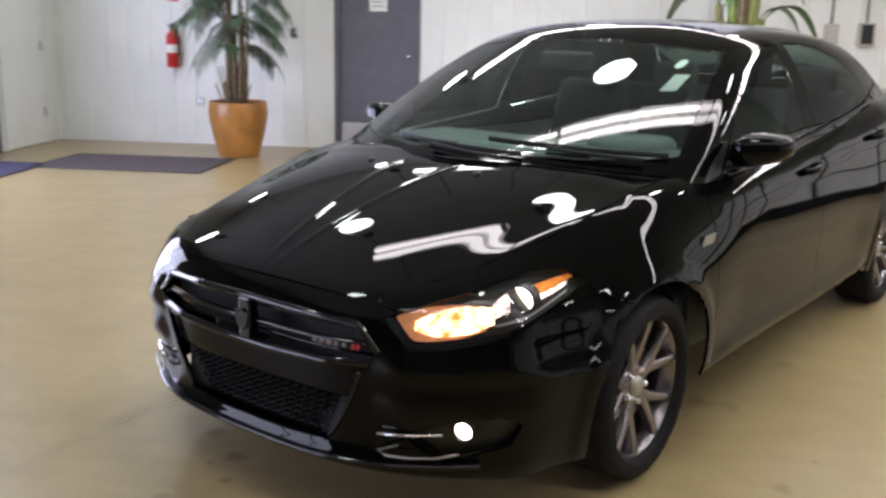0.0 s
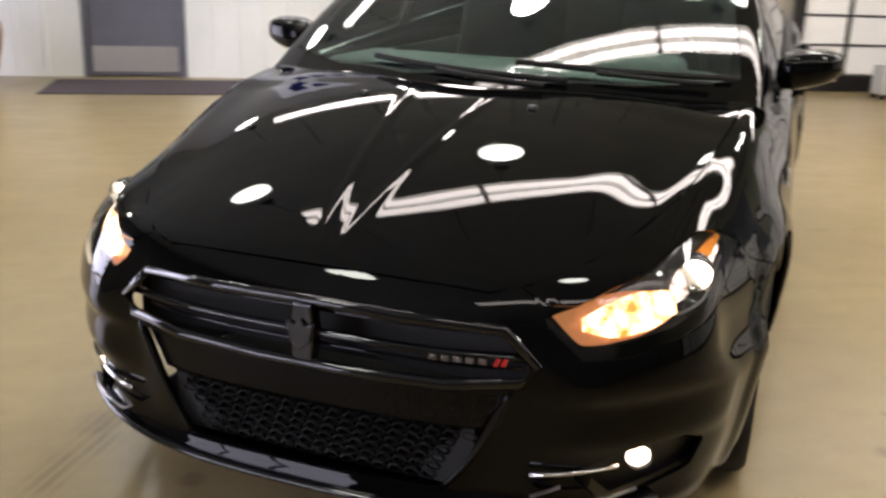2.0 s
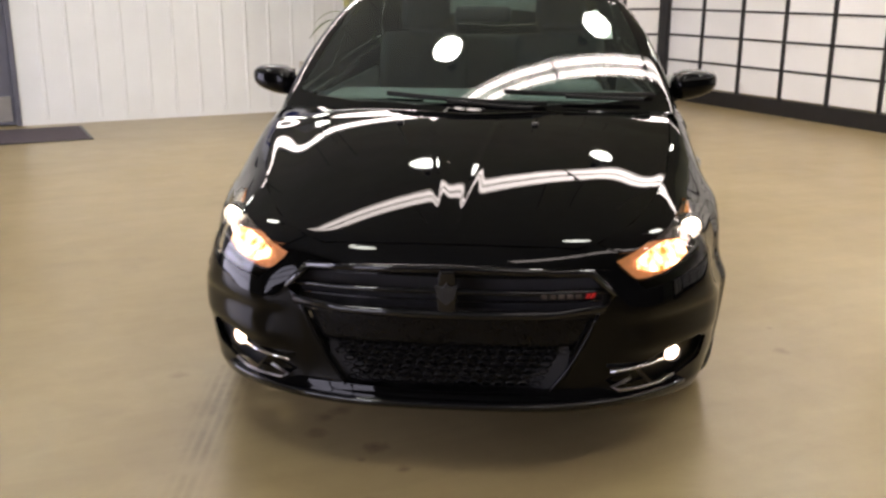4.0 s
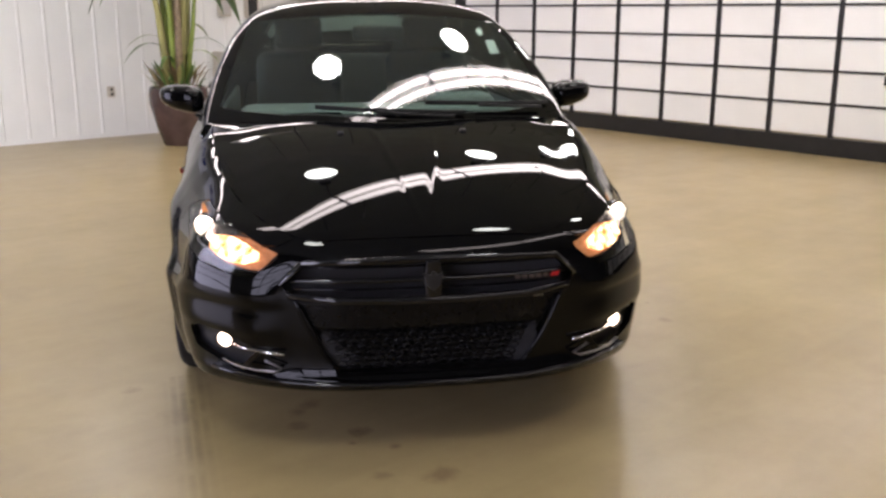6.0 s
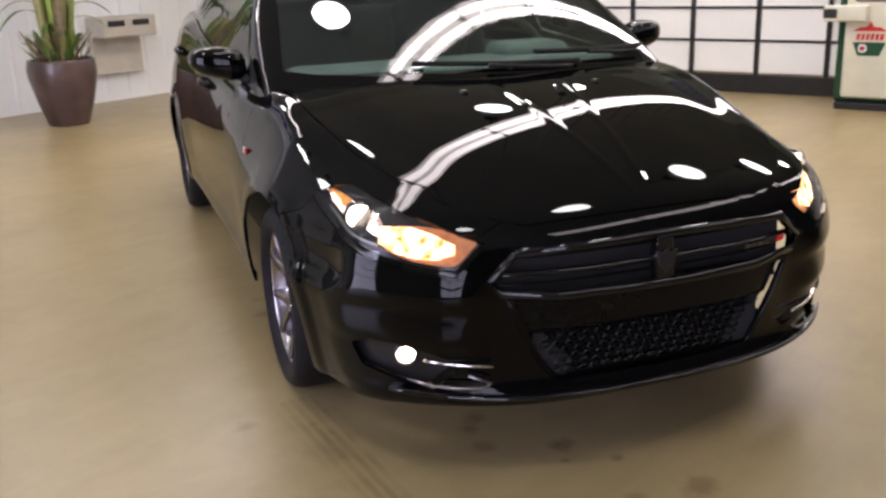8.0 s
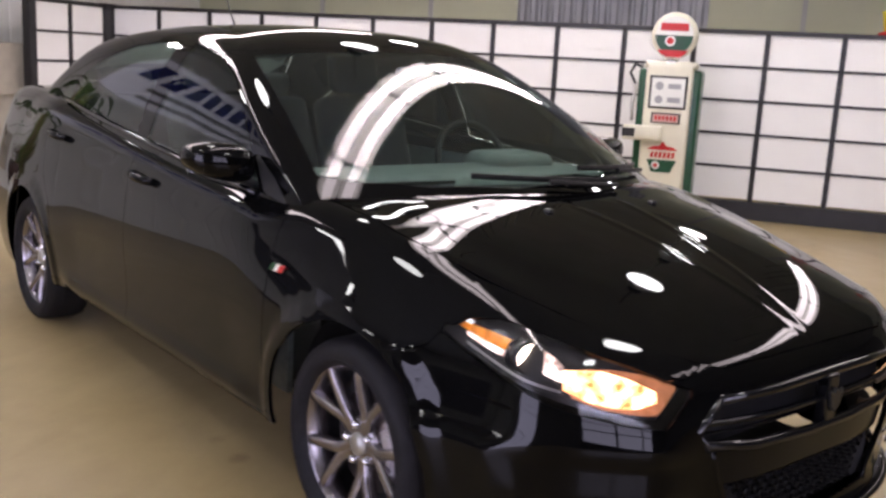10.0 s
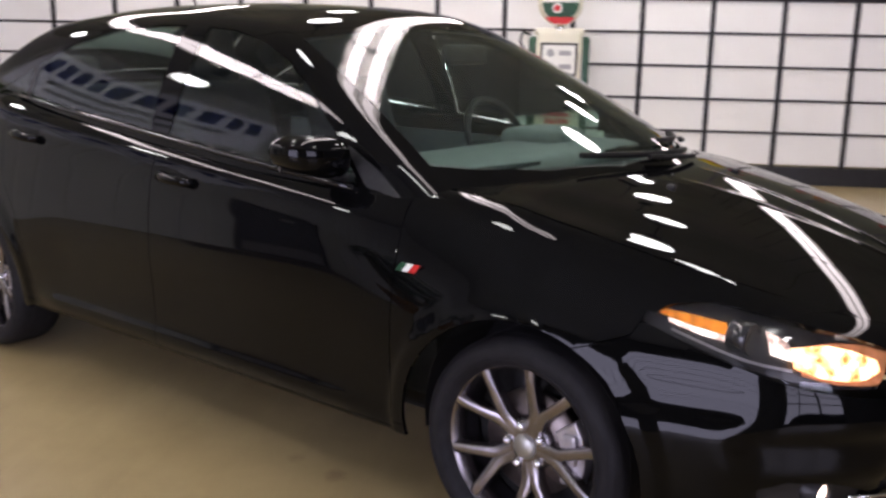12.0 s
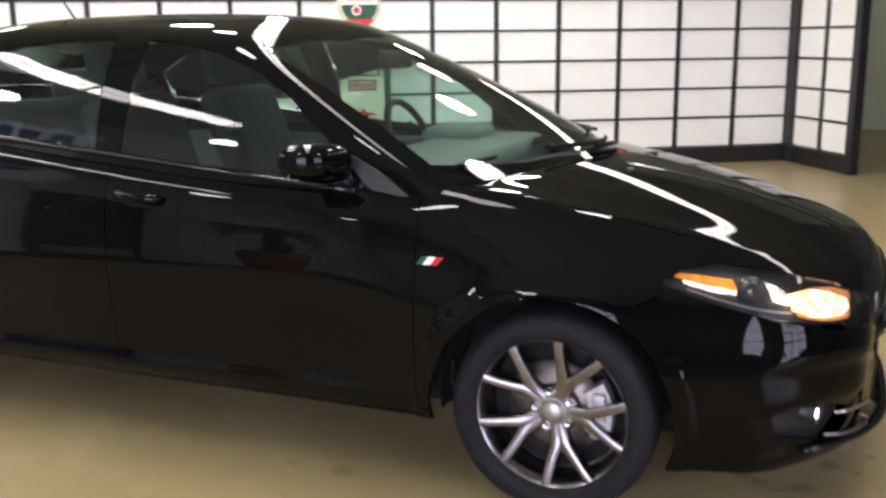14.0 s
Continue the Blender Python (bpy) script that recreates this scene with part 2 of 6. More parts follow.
M_SEAT = node_mat("dark_seat_cloth", (0.012, 0.013, 0.013), rough=0.85, var=0.25, scale=50, bump=0.2, bump_scale=200)
M_DASH = node_mat("dash_plastic", (0.11, 0.13, 0.12), rough=0.6, var=0.2, scale=30, bump=0.1, bump_scale=150)
M_CREAM = node_mat("cabin_headliner", (0.35, 0.35, 0.33), rough=0.9, var=0.1, scale=30)
M_WHITE = node_mat("white_sticker", (0.8, 0.82, 0.78), rough=0.5)
M_RED = node_mat("red_enamel", (0.55, 0.02, 0.02), rough=0.3, var=0.15, scale=12)
M_GREEN = node_mat("green_enamel", (0.008, 0.062, 0.028), rough=0.3, var=0.2, scale=10)
M_SILVER = node_mat("silver_badge", (0.42, 0.42, 0.40), rough=0.42, metal=1.0)

M_FLOOR = floor_material()
M_WALL = node_mat("white_painted_steel", (0.78, 0.79, 0.76), rough=0.5, var=0.05, scale=1.5, detail=8, bump=0.05, bump_scale=20)
# dark tone for unseen walls, so that the car doors reflect less
M_DIMWALL = node_mat("wall_darkened_for_reflections", (0.20, 0.20, 0.19), rough=0.6, var=0.12, scale=1.4, detail=8, bump=0.05, bump_scale=20)
M_SEAM = node_mat("wall_seam_shadow_gap", (0.40, 0.40, 0.38), rough=0.7)
M_OLIVE = node_mat("pale_green_wall", (0.50, 0.52, 0.36), rough=0.6, var=0.08, scale=1.2)
M_GREYMETAL = node_mat("grey_corrugated_steel", (0.30, 0.31, 0.32), rough=0.45, metal=0.3, var=0.1, scale=4)
M_CEIL = node_mat("ceiling_white", (0.42, 0.44, 0.40), rough=0.8, var=0.08, scale=2)
M_DOOR = node_mat("slate_grey_door", (0.115, 0.115, 0.14), rough=0.42, var=0.08, scale=6)
M_ALU = node_mat("brushed_aluminium", (0.55, 0.54, 0.52), rough=0.35, metal=0.9, var=0.1, scale=8, stretch=(1, 1, 30))
M_FRAME = node_mat("black_lacquered_wood", (0.012, 0.011, 0.012), rough=0.4, var=0.3, scale=14)
M_MAT = node_mat("purple_brown_floor_mat", (0.085, 0.065, 0.075), rough=0.95, var=0.25, scale=60, bump=0.5, bump_scale=300)
M_RUNNER = node_mat("dark_blue_runner", (0.05, 0.045, 0.10), rough=0.95, var=0.25, scale=60, bump=0.5, bump_scale=300)
M_POT = node_mat("caramel_glaze", (0.36, 0.16, 0.04), rough=0.28, var=0.28, scale=5, bump=0.05, bump_scale=20)
M_POT2 = node_mat("bronze_brown_glaze", (0.075, 0.045, 0.04), rough=0.25, var=0.35, scale=4, bump=0.05, bump_scale=20)
M_SOIL = node_mat("potting_soil", (0.03, 0.02, 0.012), rough=1.0, var=0.4, scale=40, bump=0.8, bump_scale=60)
M_STEM = node_mat("palm_stem", (0.20, 0.15, 0.09), rough=0.7, var=0.35, scale=20, bump=0.3, bump_scale=40)
M_LEAF = node_mat("palm_leaf", (0.055, 0.095, 0.05), rough=0.45, var=0.4, scale=10)
M_STALK = node_mat("banana_stalk", (0.25, 0.24, 0.09), rough=0.55, var=0.4, scale=9, stretch=(1, 1, 0.2))
M_STALK2 = node_mat("green_stalk", (0.20, 0.26, 0.05), rough=0.5, var=0.45, scale=9, stretch=(1, 1, 0.2))
M_DRYLEAF = node_mat("dry_leaf", (0.20, 0.14, 0.07), rough=0.75, var=0.45, scale=14)
M_BLADE = node_mat("broad_leaf", (0.07, 0.13, 0.03), rough=0.4, var=0.4, scale=8)
M_IVORY = node_mat("ivory_enamel", (0.70, 0.68, 0.55), rough=0.3, var=0.06, scale=6)
M_BEIGE = node_mat("beige_metal", (0.50, 0.46, 0.38), rough=0.5, var=0.1, scale=8)
M_GREYCASE = node_mat("pale_grey_plastic", (0.42, 0.43, 0.42), rough=0.5, var=0.08, scale=9)
# glow put into the sheet to brighten its reflection in the car windows
M_BANNER = node_mat("glowing_banner_sheet", (0.75, 0.77, 0.80), rough=0.6, var=0.05, scale=3, emit=(0.80, 0.82, 1.0), power=0.75)
M_ROSE = node_mat("rose_plate", (0.62, 0.42, 0.38), rough=0.4, var=0.1, scale=20)
M_DARK = node_mat("dark_void", (0.02, 0.02, 0.022), rough=0.8)
M_YELLOW = node_mat("yellow_enamel", (0.75, 0.60, 0.03), rough=0.35, var=0.1, scale=9)
M_ORANGE = node_mat("orange_enamel", (0.75, 0.25, 0.03), rough=0.35, var=0.1, scale=9)
M_BLUE = node_mat("royal_blue_print", (0.015, 0.03, 0.30), rough=0.5)
M_GREYPRINT = node_mat("grey_print", (0.35, 0.36, 0.38), rough=0.5)
M_TUBE = glow_mat("lit_tube", (1.0, 0.93, 0.95), 20 * GLOW)
# front row turned down so the floor before the car stays darker
M_TUBEDIM = glow_mat("lit_dim_tube", (1.0, 0.93, 0.95), 12 * GLOW)
M_BAY = glow_mat("high_bay_lamp", (0.93, 1.0, 0.97), 45 * GLOW)
# white panels given a faint even glow of their own
M_PANEL = node_mat("shoji_panel_with_glow", (0.80, 0.80, 0.78), rough=0.6, var=0.03, scale=2, emit=(1.0, 0.97, 0.93), power=0.10)
M_DAY = glow_mat("daylit_pane", (0.74, 0.76, 1.0), 8)
M_PALEPANEL = glow_mat("daylit_translucent_panel", (0.72, 0.74, 1.0), 9.5)


# ---- building helpers ----
def link_mesh(name, bm, mat, smooth=True):
    me = bpy.data.meshes.new(name)
    bm.to_mesh(me)
    bm.free()
    if smooth:
        for p in me.polygons:
            p.use_smooth = True
    for m in (mat if isinstance(mat, (list, tuple)) else [mat]):
        me.materials.append(m)
    return new(name, me)


def part(name, bm, mat, parent, label="", smooth=False):
    ob = link_mesh(name, bm, mat, smooth)
    ob.parent = parent
    if label:
        ob["label"] = label
    return ob


def thing(name, label, category, place=(0, 0, 0), turn=0.0, group="", kind=""):
    ob = new(name)
    ob.matrix_world = pose(*place, 0, 0, turn)
    return tagged(ob, label, category, group, kind)


def box(bm, x0, x1, y0, y1, z0, z1, bevel=0.0):
    r = bmesh.ops.create_cube(bm, size=1.0, matrix=Matrix.Translation(((x0 + x1) / 2, (y0 + y1) / 2, (z0 + z1) / 2)) @ Matrix.Diagonal((abs(x1 - x0), abs(y1 - y0), abs(z1 - z0), 1)))
    if bevel:
        es = list({e for v in r["verts"] for e in v.link_edges})
        bmesh.ops.bevel(bm, geom=es, offset=bevel, segments=2, profile=0.5, affect="EDGES")
    return bm


def boxed(x0, x1, y0, y1, z0, z1, bevel=0.0):
    return box(bmesh.new(), x0, x1, y0, y1, z0, z1, bevel)


def revolve(profile, steps=48, axis="z", bm=None, close=False):
    """Turn (radius, height) pairs round an axis."""
    bm = bm or bmesh.new()
    rings = []
    for r, h in profile:
        ring = []
        for i in range(steps):
            a = 2 * math.pi * i / steps
            c, s = r * math.cos(a), r * math.sin(a)
            ring.append(bm.verts.new((c, s, h) if axis == "z" else (h, c, s)))
        rings.append(ring)
    if close:
        rings.append(rings[0])
    for a, b in zip(rings, rings[1:]):
        for i in range(steps):
            bm.faces.new((a[i], a[(i + 1) % steps], b[(i + 1) % steps], b[i]))
    bmesh.ops.remove_doubles(bm, verts=bm.verts, dist=1e-5)
    bmesh.ops.recalc_face_normals(bm, faces=bm.faces)
    return bm


def tube(points, radius, sides=10, bm=None, taper=1.0, flat=1.0):
    """A round bar along points."""
    bm = bm or bmesh.new()
    pts = [Vector(p) for p in points]
    rings = []
    for i, p in enumerate(pts):
        d = (pts[min(i + 1, len(pts) - 1)] - pts[max(i - 1, 0)]).normalized()
        side = d.cross(Vector((0, 0, 1)))
        if side.length < 1e-3:
            side = Vector((1, 0, 0))
        side.normalize()
        up = side.cross(d)
        r = radius * (1 + (taper - 1) * i / max(1, len(pts) - 1))
        rings.append([bm.verts.new(p + side * (r * math.cos(2 * math.pi * k / sides)) + up * (r * flat * math.sin(2 * math.pi * k / sides))) for k in range(sides)])
    for a, b in zip(rings, rings[1:]):
        for k in range(sides):
            bm.faces.new((a[k], a[(k + 1) % sides], b[(k + 1) % sides], b[k]))
    bm.faces.new(rings[0][::-1])
    bm.faces.new(rings[-1])
    bmesh.ops.recalc_face_normals(bm, faces=bm.faces)
    return bm


def prism(outline, depth, axis, at, bm=None, bevel=0.0):
    """Extrude a 2D outline; axis is the direction of the depth."""
    bm = bm or bmesh.new()
    put = {"x": lambda a, b, d: (d, a, b), "y": lambda a, b, d: (a, d, b), "z": lambda a, b, d: (a, b, d)}[axis]
    lo = [bm.verts.new(put(a, b, at)) for a, b in outline]
    hi = [bm.verts.new(put(a, b, at + depth)) for a, b in outline]
    n = len(outline)
    fs = [bm.faces.new(lo), bm.faces.new(hi)]
    fs += [bm.faces.new((lo[i], lo[(i + 1) % n], hi[(i + 1) % n], hi[i])) for i in range(n)]
    bmesh.ops.recalc_face_normals(bm, faces=fs)
    if bevel:
        bmesh.ops.bevel(bm, geom=list(fs[0].edges) + list(fs[1].edges), offset=bevel, segments=2, profile=0.5, affect="EDGES")
    return bm


def soft_box(x0, x1, y0, y1, z0, z1, r, seg=4):
    bm = bmesh.new()
    bmesh.ops.create_cube(bm, size=1.0, matrix=Matrix.Translation(((x0 + x1) / 2, (y0 + y1) / 2, (z0 + z1) / 2)) @ Matrix.Diagonal((x1 - x0, y1 - y0, z1 - z0, 1)))
    bmesh.ops.bevel(bm, geom=bm.edges[:], offset=r, segments=seg, profile=0.5, affect="EDGES")
    return bm

# ---- the hall ----
X0, X1, Y0, Y1 = -5.45, 9.4, -9.0, 7.48


def wall_object(name, label, bm, mat):
    ob = link_mesh(name, bm, mat, False)
    return tagged(ob, label, "wall", kind="structure")


floor = link_mesh("floor", boxed(X0 - 0.3, X1 + 0.3, Y0 - 0.3, Y1 + 0.3, -0.2, 0.0), M_FLOOR, False)
tagged(floor, "polished tan concrete floor with cloudy stains", "floor", kind="structure")
ceiling = link_mesh("ceiling", boxed(X0 - 0.3, X1 + 0.3, Y0 - 0.3, Y1 + 0.3, CEIL, CEIL + 0.2), M_CEIL, False)
tagged(ceiling, "high dark hall ceiling with lamps", "ceiling", kind="structure")

# back wall, with the doorway of the grey door
DX0, DX1, DH = -2.09, -1.11, 2.13
bm = bmesh.new()
box(bm, X0, DX0, Y1, Y1 + 0.2, 0, CEIL)
box(bm, DX1, X1, Y1, Y1 + 0.2, 0, CEIL)
box(bm, DX0, DX1, Y1, Y1 + 0.2, DH, CEIL)
wall_n = wall_object("wall_north", "white painted ribbed steel wall", bm, M_WALL)
rib = bmesh.new()
for u, h in ((-0.018, 0.0), (-0.010, 0.010), (0.010, 0.010), (0.018, 0.0)):
    for z in (0.05, CEIL):
        rib.verts.new((u, -h, z))
rib.verts.ensure_lookup_table()
for i in range(3):
    rib.faces.new((rib.verts[2 * i], rib.verts[2 * i + 2], rib.verts[2 * i + 3], rib.verts[2 * i + 1]))
rib_me = bpy.data.meshes.new("wall_rib")
rib.to_mesh(rib_me)
rib.free()
rib_me.materials.append(M_WALL)
x = X0 + 0.13
while x < X1:
    if not (DX0 - 0.12 < x < DX1 + 0.12):
        r = new("wall_rib", rib_me)
        r.location = (x, Y1, 0)
        r.parent = wall_n
    x += 0.262
wall_w = wall_object("wall_west", "white painted hall wall", boxed(X0 - 0.2, X0, 5.05, Y1, 0, CEIL), M_WALL)
wall_w2 = wall_object("wall_west_2", "unseen hall wall round the big doors, toned dark for reflections", boxed(X0 - 0.2, X0, Y0, 5.05, 0, CEIL), M_DIMWALL)
wall_e = wall_object("wall_east", "pale green panelled hall wall", boxed(X1, X1 + 0.2, Y0, Y1, 0, CEIL), M_OLIVE)
# unseen too, and toned dark like the west side
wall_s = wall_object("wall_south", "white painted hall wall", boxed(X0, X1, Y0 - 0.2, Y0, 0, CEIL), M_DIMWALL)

# ---- shoji-style screen ----
SX, SY0, SY1 = 6.52, -4.40, 6.80
ROW0, ROWH, ROWS = 0.185, 0.31, 5
TOP = ROW0 + ROWS * ROWH


def shoji_screen(name, length, columns, place, turn, label):
    """A standing screen along +x from its place: base board, bars and white panels."""
    sc = thing(name, label, "screen", place, turn)
    part("base_board", boxed(0, length, -0.035, 0.035, 0.0, ROW0 - 0.012, 0.004), M_FRAME, sc)
    part("top_rail", boxed(0, length, -0.03, 0.03, TOP - 0.012, TOP + 0.03, 0.004), M_FRAME, sc)
    cw = length / columns
    bar_me, rail_me, panel_me = (bpy.data.meshes.new(n) for n in ("upright_bar", "cross_bar", "panel"))
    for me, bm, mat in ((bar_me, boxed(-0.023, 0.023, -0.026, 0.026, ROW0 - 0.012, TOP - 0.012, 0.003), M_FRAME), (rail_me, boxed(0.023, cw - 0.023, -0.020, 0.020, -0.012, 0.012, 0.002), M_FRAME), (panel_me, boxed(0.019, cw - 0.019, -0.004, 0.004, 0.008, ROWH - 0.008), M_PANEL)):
        bm.to_mesh(me)
        bm.free()
        me.materials.append(mat)
    for c in range(columns + 1):
        if c not in (0, columns):
            b = new("upright_bar", bar_me)
            b.parent, b.location = sc, (c * cw, 0, 0)
        if c < columns:
            for r in range(ROWS):
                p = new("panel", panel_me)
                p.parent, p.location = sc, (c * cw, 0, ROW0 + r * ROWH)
                if r:
                    q = new("cross_bar", rail_me)
                    q.parent, q.location = sc, (c * cw, 0, ROW0 + r * ROWH)
    for x in (0, length):
        part("corner_post", boxed(x - 0.05, x + 0.05, -0.05, 0.05, 0.0, TOP + 0.04, 0.006), M_FRAME, sc)
    return sc


shoji_screen("shoji_screen", SY1 - SY0, 17, (SX, SY0, 0), 90, "long black-framed screen of white paper-like panels standing on the floor")
shoji_screen("shoji_screen", 1.12, 2, (SX - 0.11 - 1.12, SY0, 0), 0, "short black-framed return of the white panel screen")
shoji_screen("shoji_screen", 1.20, 2, (SX - 0.11 - 1.20, SY1, 0), 0, "short black-framed return of the white panel screen")

# ---- ceiling lamps ----

def tube_light(x, y, turn, z):
    lt = thing("ceiling_light", "white fluorescent trough with two lit tubes under the ceiling", "light", (x, y, z), turn, "fluorescent fixtures")
    part("housing", prism([(-0.145, -0.03), (-0.15, -0.03), (-0.10, 0.06), (0.10, 0.06), (0.15, -0.03), (0.145, -0.03), (0.098, 0.02), (0.03, 0.02), (0.0, 0.0), (-0.03, 0.02), (-0.098, 0.02)], 1.28, "x", -0.64), M_WHITE, lt)
    for v in (-0.068, 0.068):
        part("tube", tube([(-0.625, v, -0.012), (0.625, v, -0.012)], 0.034, 12), M_TUBEDIM if y < -1 else M_TUBE, lt, "lit tube", smooth=True)
    for x in (-0.631, 0.631):
        part("end_cap", boxed(x - 0.007, x + 0.007, -0.152, 0.152, -0.026, 0.0, 0.003), M_TRIM, lt)
    part("hanger", tube([(-0.4, 0, 0.06), (-0.4, 0, CEIL - z)], 0.006, 6), M_TRIM, lt)
    part("hanger", tube([(0.4, 0, 0.06), (0.4, 0, CEIL - z)], 0.006, 6), M_TRIM, lt)
    return lt


def bay_lamp(x, y, z):
    lt = thing("high_bay_lamp", "round white high-bay lamp hanging from the ceiling, lit", "light", (x, y, z), 0, "high-bay lamps")
    part("reflector", revolve([(0.185, 0.0), (0.175, 0.06), (0.11, 0.20), (0.08, 0.25), (0.0, 0.25)], 36), M_ALU, lt, smooth=True)
    part("lit_disc", revolve([(0.0, 0.0), (0.172, 0.0), (0.172, 0.015)], 36), M_BAY, lt, "glowing disc")
    part("ballast", revolve([(0.0, 0.25), (0.07, 0.25), (0.07, 0.40), (0.0, 0.40)], 20), M_TRIM, lt, smooth=True)
    part("cord", tube([(0, 0, 0.40), (0, 0, CEIL - z)], 0.008, 6), M_TRIM, lt)
    return lt


for x, y, turn, z in TUBE_LIGHTS:
    tube_light(x, y, turn, z)
# the two north-west fill lamps are built as bays as well
for x, y, z in BAYS:
    bay_lamp(x, y, z)

# ---- glazed door to daylight, in the wall behind the camera ----
gd = thing("glazed_door", "wide glazed sectional door letting in bluish daylight", "door", (X0 + 0.01, DAY_Y0, 0), 90, kind="structure")
GW = (DAY_Y1 - DAY_Y0) / 3
for c in range(3):
    for r in range(4):
        part("pane", boxed(c * GW + 0.04, (c + 1) * GW - 0.04, -0.02, -0.012, 0.45 + r * 0.62, 0.45 + (r + 1) * 0.62 - 0.07), M_DAY, gd)
for c in range(4):
    part("mullion", boxed(c * GW - 0.04, c * GW + 0.04, -0.05, 0.0, 0.0, 3.0, 0.004), M_FRAME, gd)
for r in range(5):
    part("rail", boxed(0.04, 3 * GW - 0.04, -0.045, 0.0, 0.38 + r * 0.62, 0.45 + r * 0.62, 0.003), M_FRAME, gd)
part("kick_panel", boxed(0.04, 3 * GW - 0.04, -0.03, 0.0, 0.0, 0.38), M_FRAME, gd)

RW = ROLL_Y1 - ROLL_Y0
rd = thing("sectional_door", "pale translucent sectional door lit by daylight from outside", "door", (X0 + 0.01, ROLL_Y0, 0), 90, kind="structure")
for r in range(5):
    part("section", boxed(0.05, RW - 0.05, -0.03, -0.012, 0.03 + r * 0.54, 0.03 + r * 0.54 + 0.51, 0.0), M_PALEPANEL, rd)
    part("seam", boxed(0.05, RW - 0.05, -0.035, -0.008, 0.54 + r * 0.54, 0.57 + r * 0.54), M_FRAME, rd)
for x in (0.0, RW - 0.05):
    part("guide_rail", boxed(x, x + 0.05, -0.06, 0.0, 0.0, 2.85, 0.004), M_ALU, rd)

# ---- grey door in the back wall ----
door = thing("door_1", "closed slate-grey steel door with an aluminium kick plate", "door", (DX0, Y1, 0), 0, kind="structure")
W = DX1 - DX0
part("door_leaf", boxed(0.05, W - 0.05, 0.03, 0.075, 0.012, DH - 0.05, 0.003), M_DOOR, door)
for x0, x1, z0, z1 in ((0.0, 0.05, 0.0, DH), (W - 0.05, W, 0.0, DH), (0.05, W - 0.05, DH - 0.05, DH)):
    part("door_frame", boxed(x0, x1, -0.02, 0.12, z0, z1, 0.003), M_DOOR, door)
part("kick_plate", boxed(0.08, W - 0.08, 0.024, 0.029, 0.05, 0.30, 0.0), M_ALU, door, "scuffed aluminium kick plate")
part("door_backing", boxed(0.05, W - 0.05, 0.08, 0.12, 0.0, DH - 0.05), M_DARK, door)
kn = revolve([(0.0, -0.06), (0.022, -0.056), (0.028, -0.042), (0.02, -0.024), (0.012, -0.016), (0.012, 0.0)], 20)
bmesh.ops.transform(kn, matrix=Matrix.Translation((W - 0.12, 0.028, 1.06)) @ Matrix.Rotation(radians(-90), 4, "X"), verts=kn.verts)
part("door_knob", kn, M_CHROME, door, "round chrome knob", smooth=True)
part("paper_notice", boxed(0.40, 0.60, 0.022, 0.028, 1.55, 1.80), M_WHITE, door, "white paper notice")
for k in range(4):
    part("notice_line", boxed(0.43, 0.57 - 0.02 * (k % 2), 0.019, 0.021, 1.60 + 0.045 * k, 1.612 + 0.045 * k), M_GREYPRINT, door)

# ---- white side door and dark doorway in the west wall ----
d2 = thing("door_2", "closed white side door with steel hinges", "door", (X0, 6.28, 0), 90, kind="structure")
part("door_leaf", boxed(0.06, 0.84, -0.03, -0.005, 0.01, 2.05, 0.003), M_WALL, d2)
for x0, x1, z0, z1 in ((0.0, 0.06, 0.0, 2.11), (0.84, 0.90, 0.0, 2.11), (0.06, 0.84, 2.05, 2.11)):
    part("door_frame", boxed(x0, x1, -0.05, -0.002, z0, z1, 0.004), M_WALL, d2)
for z in (0.36, 1.1, 1.84):
    part("hinge", boxed(0.80, 0.85, -0.055, -0.03, z - 0.05, z + 0.05, 0.004), M_ALU, d2)
d3 = thing("door_3", "dark slate-grey doorway beside the white door", "door", (X0, 5.20, 0), 90, kind="structure")
part("door_leaf", boxed(0.05, 0.92, -0.03, -0.005, 0.01, 2.05, 0.003), M_DOOR, d3)
for x0, x1 in ((0.0, 0.05), (0.92, 0.97)):
    part("door_frame", boxed(x0, x1, -0.05, -0.002, 0.0, 2.1, 0.004), M_DOOR, d3)
part("door_lever", tube([(0.86, -0.06, 1.5), (0.86, -0.06, 1.38)], 0.018, 8), M_TRIM, d3)

# ---- fittings on the back wall ----
ext = thing("fire_extinguisher", "red fire extinguisher hung on the white wall", "extinguisher", (-3.97, Y1 - 0.085, 0.88))
part("bottle", revolve([(0.0, 0.0), (0.055, 0.0), (0.065, 0.012), (0.066, 0.33), (0.055, 0.38), (0.025, 0.405), (0.022, 0.43), (0.0, 0.43)], 28), M_RED, ext, "red bottle", smooth=True)
part("label_plate", revolve([(0.0667, 0.17), (0.0672, 0.17), (0.0672, 0.26), (0.0667, 0.26)], 28), M_WHITE, ext, "white label")
part("valve", boxed(-0.02, 0.02, -0.02, 0.02, 0.43, 0.47, 0.004), M_TRIM, ext)
part("lever", boxed(-0.015, 0.015, -0.08, 0.03, 0.47, 0.485, 0.003), M_TRIM, ext)
part("hose", tube([(0.03, 0, 0.44), (0.08, -0.01, 0.42), (0.088, -0.01, 0.3), (0.08, -0.01, 0.12)], 0.011, 8), M_TRIM, ext, smooth=True)
part("bracket", boxed(-0.03, 0.03, 0.066, 0.085, 0.1, 0.5), M_TRIM, ext)
sign = thing("fire_sign", "small red and white sign above the extinguisher", "sign", (-3.97, Y1 - 0.005, 1.62))
part("plate", boxed(-0.07, 0.07, -0.004, 0.0, 0.0, 0.25), M_RED, sign)
